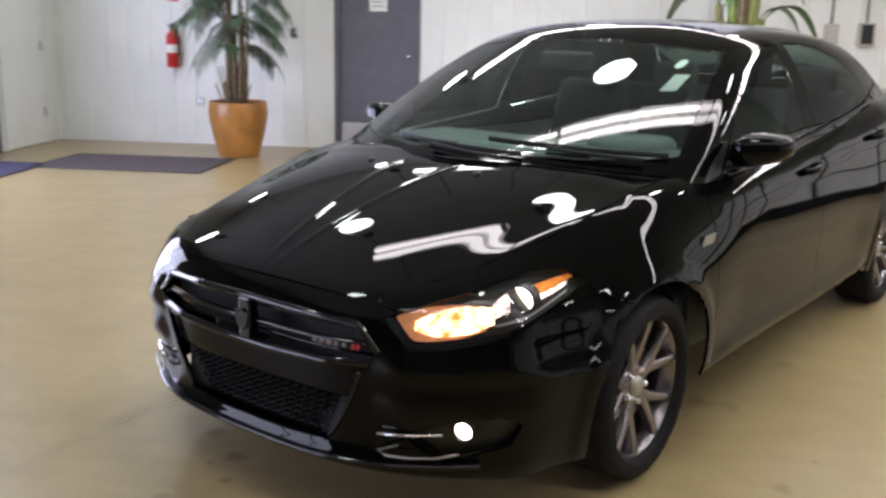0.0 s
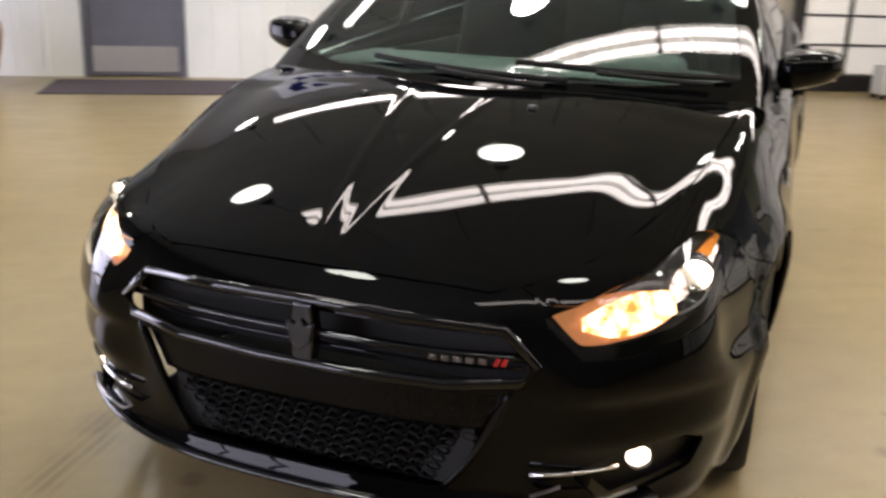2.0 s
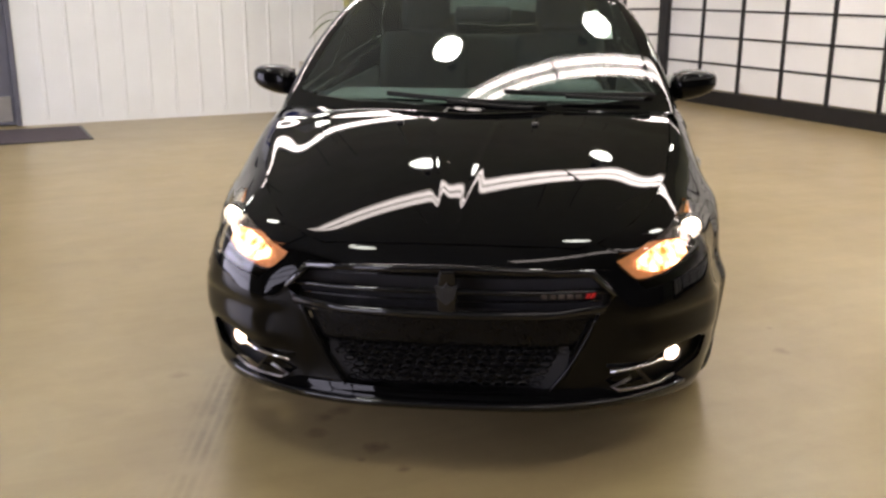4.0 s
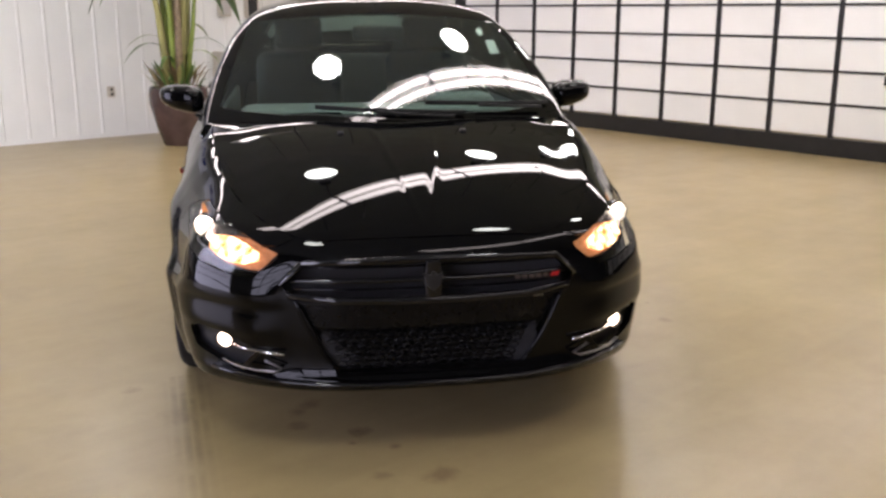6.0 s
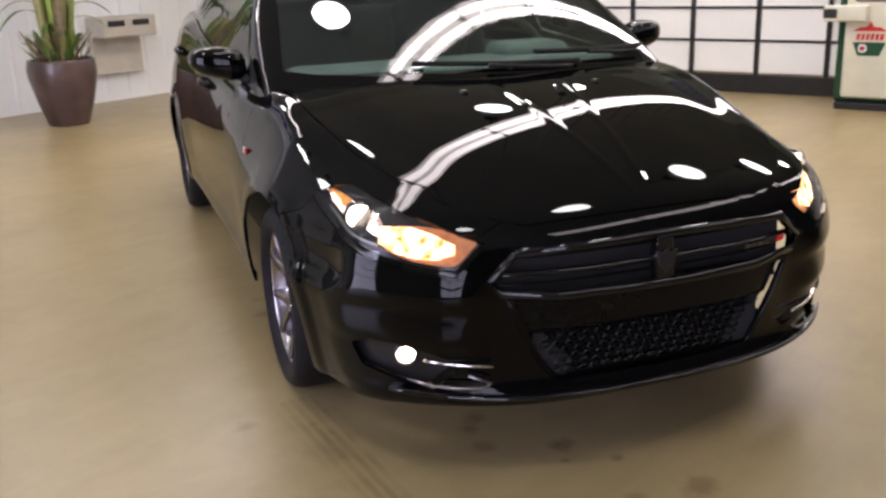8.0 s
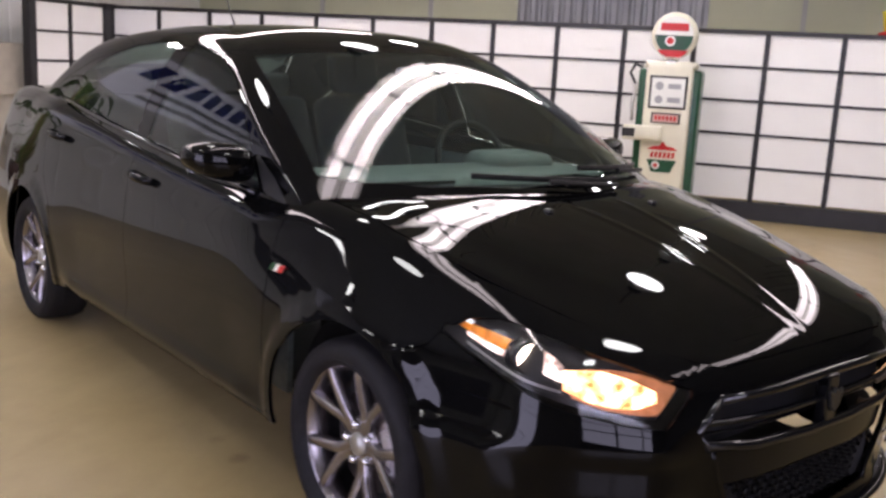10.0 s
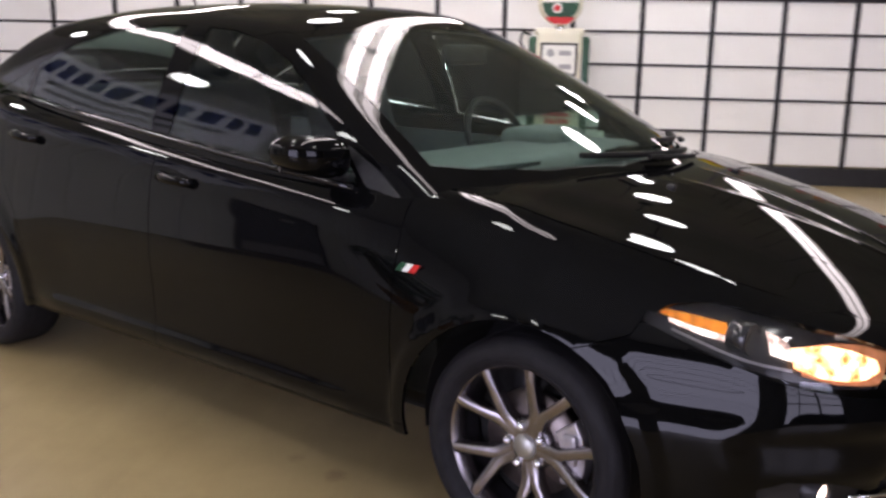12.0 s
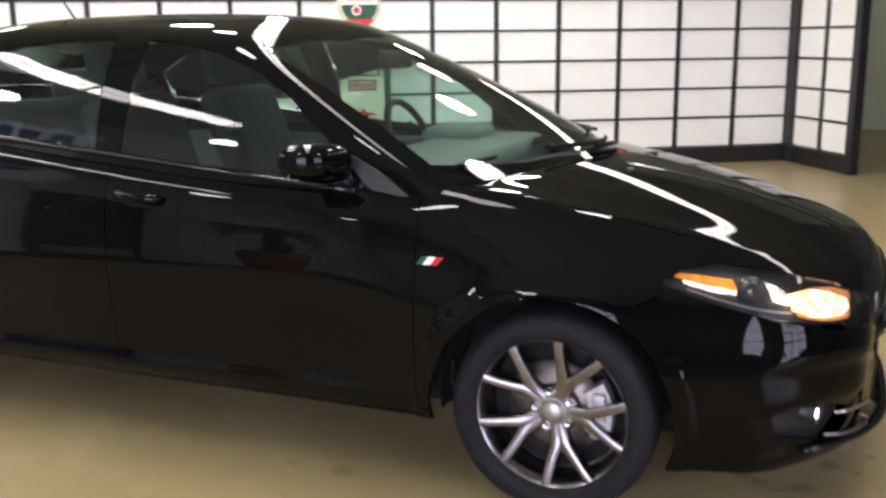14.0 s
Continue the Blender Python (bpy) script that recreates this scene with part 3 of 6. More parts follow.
part("plate_print", boxed(-0.045, 0.045, -0.006, -0.004, 0.05, 0.12), M_WHITE, sign)
for nm, x, z, w, h in (("switch_box", -2.55, 1.30, 0.075, 0.12), ("outlet", -3.68, 0.50, 0.07, 0.11), ("outlet", 1.87, 0.50, 0.075, 0.115)):
    b = thing(nm, "small grey wall box on the ribbed wall", "outlet" if nm == "outlet" else "switch", (x, Y1, z))
    part("cover", boxed(-w / 2, w / 2, -0.045, 0.0, -h / 2, h / 2, 0.006), M_BEIGE if x > 0 else M_ALU, b)
    for dz in (-0.026, 0.026):
        part("socket", boxed(-0.016, 0.016, -0.048, -0.045, dz - 0.014, dz + 0.014), M_TRIM, b)
for x, w, h in ((3.30, 0.14, 0.2), (3.66, 0.16, 0.24), (4.25, 0.12, 0.16)):
    b = thing("junction_box", "grey electrical box with a conduit up the wall", "electrical box", (x, Y1, 1.40))
    part("box", boxed(-w / 2, w / 2, -0.08, 0.0, -h / 2, h / 2, 0.006), M_BEIGE, b)
    part("box_cover", boxed(-w / 2 + 0.02, w / 2 - 0.02, -0.086, -0.08, -h / 2 + 0.02, h / 2 - 0.02, 0.003), M_TRIM if w > 0.15 else M_ALU, b)
    part("conduit", tube([(0, -0.03, h / 2), (0, -0.03, CEIL - 1.4)], 0.014, 8), M_ALU, b, smooth=True)

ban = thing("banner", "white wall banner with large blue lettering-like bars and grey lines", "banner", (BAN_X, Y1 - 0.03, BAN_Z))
part("sheet", boxed(-1.85, 1.85, -0.006, 0.0, -0.7, 0.5, 0.002), M_BANNER, ban, "pale translucent sheet with a glow put in for daylight")
for k in range(10):
    x = -1.68 + k * 0.335
    part("letter_bar", prism([(x, -0.08), (x + 0.23, -0.08), (x + 0.31, 0.34), (x + 0.08, 0.34)], 0.004, "y", -0.012), M_BLUE, ban, "slanted blue bar")
part("grey_line", boxed(-1.2, 1.2, -0.010, -0.006, -0.32, -0.22), M_GREYPRINT, ban)
part("grey_line", boxed(-0.9, 1.1, -0.010, -0.006, -0.55, -0.46), M_GREYPRINT, ban)

# low beige unit by the second plant
un = thing("wall_unit", "beige metal wall unit with two dark vents", "cabinet", (3.42, Y1, 0.0))
part("body", boxed(-0.30, 0.34, -0.36, -0.02, 0.69, 0.90, 0.012), M_BEIGE, un)
for x in (-0.15, 0.15):
    part("vent", boxed(x - 0.10, x + 0.10, -0.366, -0.36, 0.80, 0.86), M_DARK, un)
part("back_panel", boxed(-0.30, 0.30, -0.10, -0.02, 0.30, 0.70, 0.004), M_BEIGE, un)
bx = thing("storage_cabinet", "tan storage cabinet against the wall", "cabinet", (5.2, Y1 - 0.5, 0.0))
part("carcass", boxed(-0.5, 0.35, -0.0, 0.45, 0.75, 1.28, 0.01), M_BEIGE, bx)
part("plinth_shelf", boxed(-0.5, 0.35, 0.05, 0.45, 0.0, 0.75, 0.01), M_BEIGE, bx)

gb = thing("floor_box", "small pale grey box on dark feet beside the screen", "box", (6.02, 6.28, 0.0))
part("case", soft_box(-0.13, 0.13, -0.10, 0.10, 0.05, 0.34, 0.012, 2), M_GREYCASE, gb, "pale grey case", smooth=True)
part("lid_line", boxed(-0.133, 0.133, -0.103, 0.103, 0.268, 0.276), M_GREYPRINT, gb)
for x in (-0.10, 0.10):
    for y in (-0.07, 0.07):
        part("foot", boxed(x - 0.02, x + 0.02, y - 0.02, y + 0.02, 0.0, 0.05, 0.004), M_TRIM, gb)

# ---- floor mats ----

def floor_mat(x, y, w, d, turn, mat, label):
    t = thing("floor_mat", label, "mat", (x, y, 0), turn)
    part("carpet", boxed(-w / 2 + 0.03, w / 2 - 0.03, -d / 2 + 0.03, d / 2 - 0.03, 0.0, 0.011, 0.003), mat, t)
    for a, b, c, e in ((-w / 2, w / 2, -d / 2, -d / 2 + 0.03), (-w / 2, w / 2, d / 2 - 0.03, d / 2), (-w / 2, -w / 2 + 0.03, -d / 2 + 0.03, d / 2 - 0.03), (w / 2 - 0.03, w / 2, -d / 2 + 0.03, d / 2 - 0.03)):
        part("rubber_edge", boxed(a, b, c, e, 0.0, 0.008, 0.002), M_TRIM, t)


floor_mat(-3.75, 5.78, 1.75, 1.05, 0, M_MAT, "purple-brown entrance mat on the concrete")
floor_mat(-1.45, 6.75, 1.75, 0.95, 0, M_MAT, "purple-brown entrance mat before the grey door")
floor_mat(-4.95, 4.75, 0.9, 1.6, 0, M_RUNNER, "dark blue runner along the wall")

# ---- potted plants ----
rng = random.Random(7)


def pot(parent, r_top, r_low, h, mat, label):
    prof = [(0.0, 0.0), (r_low, 0.0), (r_low + 0.01, 0.02), (r_low + (r_top - r_low) * 0.55, h * 0.35), (r_top * 0.985, h * 0.72), (r_top * 1.0, h * 0.86), (r_top * 0.97, h * 0.965), (r_top * 0.955, h), (r_top * 0.90, h), (r_top * 0.89, h * 0.93), (0.0, h * 0.93)]
    part("pot", revolve(prof, 48), mat, parent, label, smooth=True)
    part("soil", revolve([(0.0, h * 0.94), (r_top * 0.5, h * 0.955), (r_top * 0.885, h * 0.935)], 24), M_SOIL, parent, smooth=True)


def blade_strip(bm, pts, widths, up):
    prev = None
    for p, w in zip(pts, widths):
        i = pts.index(p)
        d = (pts[min(i + 1, len(pts) - 1)] - pts[max(i - 1, 0)]).normalized()
        s = d.cross(up)
        s = s.normalized() if s.length > 1e-4 else Vector((1, 0, 0))
        n = s.cross(d)
        row = [bm.verts.new(p - s * w + n * w * 0.25), bm.verts.new(p), bm.verts.new(p + s * w + n * w * 0.25)]
        if prev:
            bm.faces.new((prev[0], prev[1], row[1], row[0]))
            bm.faces.new((prev[1], prev[2], row[2], row[1]))
        prev = row


palm = thing("potted_palm", "feathery green palm in a caramel-glazed round pot", "plant", (-2.93, 6.56, 0))
pot(palm, 0.315, 0.20, 0.585, M_POT, "caramel-glazed ceramic pot")
stem_tops = []
for k in range(17):
    a, rr = rng.uniform(0, 6.28), rng.uniform(0.02, 0.11)
    lean = rng.uniform(0.0, 0.06)
    hgt = rng.uniform(0.70, 1.60)
    base = Vector((rr * math.cos(a), rr * math.sin(a), 0.54))
    tip = base + Vector((lean * math.cos(a), lean * math.sin(a), hgt))
    part("stem", tube([base, base.lerp(tip, 0.5) + Vector((0.01, 0, 0)), tip], 0.019, 8, taper=0.6), M_STEM, palm, smooth=True)
    stem_tops.append((tip, a))
for k in range(9):
    a, rr = rng.uniform(0, 6.28), rng.uniform(0.08, 0.2)
    base = Vector((rr * math.cos(a), rr * math.sin(a), 0.54))
    tip = base + Vector((0.10 * math.cos(a), 0.10 * math.sin(a), rng.uniform(0.2, 0.42)))
    part("cut_stem", tube([base, base.lerp(tip, 0.5), tip], 0.010, 6, taper=0.6), M_STEM, palm, smooth=True)
for k in range(36):
    tip, a0 = stem_tops[k % len(stem_tops)]
    a = a0 + rng.uniform(-1.5, 1.5)
    ln = rng.uniform(0.45, 0.80)
    rise = rng.uniform(0.2, 0.9)
    start = tip - Vector((0, 0, rng.uniform(0.0, 0.25)))
    bm = bmesh.new()
    spine = []
    for i in range(10):
        t = i / 9
        out = ln * t * (0.6 + 0.4 * (1 - rise))
        up = ln * (rise * t * 1.25 - 0.75 * t * t * (0.65 + 0.6 * (1 - rise)))
        spine.append(start + Vector((out * math.cos(a), out * math.sin(a), up)))
    for i in range(len(spine)):
        spine[i].y = min(spine[i].y, 0.80)
    tube(spine, 0.005, 5, bm, taper=0.3)
    for i in range(2, 10):
        d = (spine[i] - spine[i - 1]).normalized()
        s = d.cross(Vector((0, 0, 1))).normalized()
        for sgn in (-1, 1):
            for half in (0.0, 0.5):
                b = spine[i - 1].lerp(spine[i], half)
                l = 0.24 * (1 - 0.55 * abs(i / 9 - 0.45)) * rng.uniform(0.8, 1.15)
                dirv = (s * sgn * 0.7 + d * 0.75 + Vector((0, 0, -0.30))).normalized()
                p = [b, b + dirv * l * 0.4, b + dirv * l * 0.75 + Vector((0, 0, -0.03)), b + dirv * l + Vector((0, 0, -0.09))]
                for q in p:
                    q.y = min(q.y, 0.84)
                blade_strip(bm, p, [0.004, 0.0085, 0.007, 0.001], Vector((0, 0, 1)))
    part("frond", bm, M_LEAF, palm)

ban_pl = thing("potted_banana_plant", "tall broad-leaved plant in a dark bronze-brown pot", "plant", (2.17, 6.42, 0))
pot(ban_pl, 0.305, 0.175, 0.60, M_POT2, "bronze-brown glazed pot")


def arching_leaf(name, base, a, ln, lift, drop, widths, mat, label=""):
    """A long leaf that climbs and then hangs over."""
    bm = bmesh.new()
    pts_l = []
    n = len(widths)
    for i in range(n):
        t = i / (n - 1)
        q = base + Vector((ln * t * math.cos(a), ln * t * math.sin(a), ln * (lift * t - drop * t * t)))
        q.y = min(q.y, 0.82)
        pts_l.append(q)
    blade_strip(bm, pts_l, widths, Vector((0, 0, 1)))
    part(name, bm, mat, ban_pl, label, smooth=True)


for k in range(11):
    a = 6.28 * k / 11 + rng.uniform(-0.2, 0.2)
    rr = rng.uniform(0.02, 0.12)
    base = Vector((rr * math.cos(a), rr * math.sin(a), 0.55))
    tip = base + Vector((0.14 * math.cos(a), 0.10 * math.sin(a), rng.uniform(0.95, 1.5)))
    part("stalk", tube([base, base.lerp(tip, 0.35), base.lerp(tip, 0.7) + Vector((0.01, 0, 0)), tip], rng.uniform(0.034, 0.05), 9, taper=0.55), (M_STALK, M_STALK2, M_STEM)[k % 3], ban_pl, smooth=True)
    arching_leaf("leaf", tip, a + rng.uniform(-0.7, 0.7), rng.uniform(0.4, 0.7), 1.2, 1.7, [0.012, 0.03, 0.06, 0.085, 0.10, 0.105, 0.10, 0.085, 0.06, 0.03, 0.004], M_BLADE, "broad green leaf")
for k, (a, z, ln) in enumerate(((3.35, 0.95, 0.55), (2.9, 1.05, 0.42), (-0.15, 1.0, 0.5), (0.4, 1.15, 0.45), (3.9, 0.85, 0.38), (5.4, 0.9, 0.4))):
    arching_leaf("narrow_leaf", Vector((0.08 * math.cos(a), 0.08 * math.sin(a), z)), a, ln, 0.85, 1.0, [0.012, 0.018, 0.022, 0.026, 0.026, 0.022, 0.014, 0.002], M_STALK2 if k % 2 else M_BLADE)
for k in range(70):
    a = rng.uniform(0, 6.28)
    rr = rng.uniform(0.05, 0.22)
    base = Vector((rr * math.cos(a), rr * math.sin(a), 0.56))
    ln = rng.uniform(0.2, 0.5)
    bm = bmesh.new()
    lean = rng.uniform(0.25, 0.65)
    pts_l = [base + Vector((ln * t * lean * math.cos(a), ln * t * lean * math.sin(a), ln * (t - rng.uniform(0.3, 0.5) * t * t))) for t in (0, 0.3, 0.6, 0.85, 1.0)]
    blade_strip(bm, pts_l, [0.010, 0.022, 0.024, 0.015, 0.001], Vector((0, 0, 1)))
    part("low_leaf", bm, (M_BLADE, M_DRYLEAF, M_STALK)[k % 3], ban_pl)

# ---- old fuel pump ----
pump = thing("fuel_pump", "vintage ivory and green fuel pump with a round globe on top", "fuel pump", (5.86, 0.34, 0), -90)
part("cabinet", soft_box(-0.275, 0.275, -0.02, 0.36, 0.06, 1.37, 0.03, 3), M_GREEN, pump, "dark green side panels", smooth=True)
part("front_panel", soft_box(-0.205, 0.205, -0.075, 0.0, 0.10, 1.42, 0.03, 3), M_IVORY, pump, "ivory enamel front", smooth=True)
part("crown", soft_box(-0.225, 0.225, -0.07, 0.30, 1.37, 1.44, 0.03, 3), M_IVORY, pump, smooth=True)
part("foot", boxed(-0.25, 0.25, -0.06, 0.36, 0.0, 0.06, 0.008), M_TRIM, pump)
part("globe_neck", revolve([(0.07, 1.43), (0.06, 1.455), (0.09, 1.475)], 24), M_CHROME, pump, smooth=True)
gl = revolve([(0.0, -0.075), (0.15, -0.072), (0.195, -0.055), (0.205, 0.0), (0.195, 0.055), (0.15, 0.072), (0.0, 0.075)], 40)
bmesh.ops.transform(gl, matrix=Matrix.Translation((0, 0.08, 1.665)) @ Matrix.Rotation(radians(90), 4, "X"), verts=gl.verts)
globe = part("globe", gl, M_IVORY, pump, "round ivory globe", smooth=True)


def disc_part(name, cx, cz, r, y, a0, a1, mat, parent, label):
    pts2 = [(cx + r * math.cos(radians(a0 + (a1 - a0) * i / 28)), cz + r * math.sin(radians(a0 + (a1 - a0) * i / 28))) for i in range(29 if a1 - a0 < 360 else 28)]
    part(name, prism(pts2, 0.004, "y", y), mat, parent, label)


disc_part("globe_face", 0, 1.665, 0.165, 0.002, 180, 360, M_GREEN, globe, "green lower half")
disc_part("globe_face", 0, 1.665, 0.165, 0.002, 0, 180, M_WHITE, globe, "white upper half")
disc_part("globe_face", 0.0, 1.63, 0.165, -0.002, 215, 325, M_RED, globe, "red lower band")
part("globe_band", boxed(-0.12, 0.12, -0.004, 0.001, 1.705, 1.77, 0.001), M_RED, globe, "red lettering-like bar")
disc_part("globe_star", -0.03, 1.615, 0.045, -0.006, 0, 360, M_WHITE, globe, "white roundel")
disc_part("globe_star", -0.03, 1.615, 0.03, -0.009, 0, 360, M_RED, globe, "red roundel")
face = part("dial_window", boxed(-0.165, 0.165, -0.082, -0.074, 1.02, 1.31, 0.004), M_TRIM, pump, "black-rimmed dial window")
part("dial_plate", boxed(-0.145, 0.145, -0.086, -0.081, 1.04, 1.29), M_WHITE, face, "pale dial plate")
for z in (1.22, 1.10):
    disc_part("dial", -0.075, z, 0.035, -0.090, 0, 360, M_GREYPRINT, face, "grey dial")
    part("counter", boxed(0.0, 0.11, -0.090, -0.086, z - 0.022, z + 0.022), M_GREYPRINT, face)
plate = part("name_plate", boxed(-0.13, 0.13, -0.082, -0.074, 0.89, 0.985, 0.004), M_TRIM, pump, "dark plate with a red bar")
part("plate_field", boxed(-0.112, 0.112, -0.0845, -0.081, 0.903, 0.972), M_ROSE, plate, "rose-tinted plate")
for k in range(6):
    part("plate_bar", boxed(-0.094 + 0.033 * k, -0.072 + 0.033 * k, -0.087, -0.084, 0.918, 0.957), M_RED, plate)
part("front_emblem", prism([(-0.135, 0.655), (0.135, 0.655), (0.085, 0.685), (0.03, 0.69), (0.0, 0.735), (-0.03, 0.69), (-0.085, 0.685)], 0.005, "y", -0.080), M_RED, pump, "red pointed crest")
for k in range(6):
    part("emblem_bar", prism([(-0.105 + 0.037 * k, 0.585), (-0.080 + 0.037 * k, 0.585), (-0.073 + 0.037 * k, 0.635), (-0.098 + 0.037 * k, 0.635)], 0.005, "y", -0.080), M_RED, pump, "red letter-like bar")
part("emblem_base", prism([(-0.13, 0.565), (0.13, 0.565), (0.085, 0.455), (-0.085, 0.455)], 0.005, "y", -0.080), M_GREEN, pump, "green wedge")
disc_part("emblem_roundel", -0.05, 0.515, 0.036, -0.084, 0, 360, M_WHITE, pump, "white roundel")
disc_part("emblem_roundel", -0.05, 0.515, 0.020, -0.088, 0, 360, M_RED, pump, "red roundel")
holder = part("nozzle_holder", soft_box(-0.36, -0.02, -0.16, -0.07, 0.735, 0.865, 0.014, 3), M_IVORY, pump, "ivory nozzle holder", smooth=True)
part("holder_opening", boxed(-0.3625, -0.25, -0.163, -0.09, 0.762, 0.838, 0.004), M_DARK, holder, "dark open end")
part("nozzle", tube([(-0.30, -0.06, 0.90), (-0.31, -0.05, 1.05), (-0.29, -0.04, 1.15), (-0.30, 0.0, 1.22)], 0.018, 8), M_ALU, pump, "metal nozzle", smooth=True)
part("hose", tube([(-0.30, 0.02, 1.22), (-0.36, 0.05, 1.32), (-0.33, 0.1, 1.4), (-0.27, 0.15, 1.38)] , 0.014, 8), M_TRIM, pump, "black hose", smooth=True)

# ---- beyond the screen ----
gp = thing("roller_door", "grey corrugated steel door in the far wall", "door", (X1, 1.5, 0), 90, kind="structure")
part("door_sheet", boxed(-1.2, 1.2, 0.0, 0.03, 0.0, 3.4), M_GREYMETAL, gp)
for k in range(16):
    part("corrugation", prism([(-1.15 + k * 0.148, 0.03), (-1.12 + k * 0.148, 0.06), (-1.06 + k * 0.148, 0.06), (-1.03 + k * 0.148, 0.03)], 3.4, "z", 0.0), M_GREYMETAL, gp)
for y in (-7.2, -5.6, -4.0, -2.4, -0.8, 3.9, 5.5):
    st = tagged(link_mesh("trim", boxed(X1 - 0.03, X1, y - 0.03, y + 0.03, 0, CEIL), M_SEAM, False), "thin joint cover of the far wall", "trim", kind="structure")

ledge = thing("display_ledge", "narrow black ledge behind the top of the screen", "shelf", (SX + 0.25, -2.6, 0))
part("board", boxed(-0.2, 0.2, -1.9, 1.9, TOP + 0.0, TOP + 0.03, 0.004), M_FRAME, ledge)
for y in (-1.85, 1.85):
    part("post", boxed(-0.03, 0.03, y - 0.03, y + 0.03, 0.0, TOP), M_FRAME, ledge)


def toy_stand(y, mat, mat2, label, ring_r, base_w):
    t = thing("display_ornament", label, "ornament", (SX + 0.25, y, TOP + 0.03), 90)
    part("base", soft_box(-base_w, base_w, -0.1, 0.1, 0.0, 0.06, 0.02, 3), mat, t, smooth=True)
    part("bow", tube([(ring_r * math.cos(a), 0, 0.06 + ring_r + ring_r * math.sin(a)) for a in np.linspace(-1.4, 1.9, 16)], 0.025, 10), mat2, t, smooth=True)


toy_stand(-4.0, M_RED, M_RED, "red bow-shaped ornament on a red base", 0.13, 0.24)
toy_stand(-3.05, M_RED, M_ORANGE, "orange bow on a red base", 0.15, 0.17)
toy_stand(-2.75, M_RED, M_RED, "red bow-shaped ornament on a small base", 0.10, 0.12)
toy_stand(-1.95, M_RED, M_RED, "red bow on a flat red base", 0.16, 0.2)
tp = thing("display_ornament", "yellow bucket-shaped ornament on a red ring", "ornament", (SX + 0.25, -1.55, TOP + 0.03))
part("body", revolve([(0.0, 0.0), (0.10, 0.0), (0.14, 0.2), (0.15, 0.22), (0.13, 0.22), (0.0, 0.06)], 28), M_YELLOW, tp, "yellow body", smooth=True)
part("foot_ring", revolve([(0.10, 0.0), (0.16, 0.0), (0.16, 0.03), (0.10, 0.05)], 28), M_RED, tp, smooth=True)

# ---- the car ----
CAR = thing("car", "glossy black sedan with lit headlamps and gunmetal wheels on concrete", "car", (0, 0, 0), CAR_TURN)


def curve(v, pairs):
    """Smooth value along a few (place, value) pairs."""
    xs, ys = np.array([p[0] for p in pairs], float), np.array([p[1] for p in pairs], float)
    h, d = np.diff(xs), np.diff(ys) / np.diff(xs)
    m = np.concatenate(([d[0]], np.where(d[:-1] * d[1:] > 0, 2 * d[:-1] * d[1:] / (d[:-1] + d[1:] + 1e-12), 0), [d[-1]]))
    v = np.clip(np.asarray(v, float), xs[0], xs[-1])
    i = np.clip(np.searchsorted(xs, v) - 1, 0, len(xs) - 2)
    t = (v - xs[i]) / h[i]
    return ((2 * t**3 - 3 * t**2 + 1) * ys[i] + (t**3 - 2 * t**2 + t) * h[i] * m[i] + (-2 * t**3 + 3 * t**2) * ys[i + 1] + (t**3 - t**2) * h[i] * m[i + 1])


def step(v, a, b):
    t = np.clip((v - a) / (b - a), 0, 1)
    return t * t * (3 - 2 * t)


def smin(a, b, k):
    h = np.clip(0.5 + 0.5 * (b - a) / k, 0, 1)
    return b + (a - b) * h - k * h * (1 - h)


def belt(y):
    return 0.895 + 0.085 * (y - 0.55)


HOOD_EDGE = [(-0.80, 0.36), (-0.765, 0.43), (-0.66, 0.525), (-0.5, 0.605), (-0.3, 0.665), (-0.05, 0.705), (0.15, 0.727), (0.34, 0.735)]


def hood_height(x, y):
    x = np.abs(x)
    h = curve(y, [(-0.92, 0.615), (-0.86, 0.655), (-0.76, 0.715), (-0.6, 0.785), (-0.4, 0.852), (-0.19, 0.905), (0.0, 0.94), (0.14, 0.958), (0.6, 0.955)])
    drop = curve(y, [(-0.92, 0.05), (-0.6, 0.096), (-0.3, 0.086), (0.0, 0.068), (0.3, 0.036), (0.6, 0.025)])
    h = h - drop * (x / 0.74) ** 2.4
    ridge = 0.058 + 0.13 * np.clip(y + 0.5, -0.4, 0.6)
    h = h + 0.0028 * np.exp(-(((x - ridge) / 0.011) ** 2)) * step(y, -0.84, -0.6) * (1 - step(y, -0.12, 0.03))
    valley = curve(y, HOOD_EDGE) - 0.085
    h = h - 0.0062 * np.exp(-(((x - valley) / 0.075) ** 2)) * step(y, -0.70, -0.15) * (1 - step(y, 0.1, 0.35))
    return h


def top_height(x, y):
    y = np.asarray(y, float)
    deck = curve(y, [(0.0, 0.94), (0.4, 0.948), (1.0, 0.96), (2.2, 1.05), (2.7, 1.09), (3.3, 1.10), (3.65, 1.085), (3.8, 1.0)]) - 0.025 * (np.abs(x) / 0.8) ** 4
    return np.where(y < 0.25, hood_height(x, y), 0) + np.where(y >= 0.25, deck * step(y, 0.25, 0.55) + hood_height(x, y) * (1 - step(y, 0.25, 0.55)), 0)


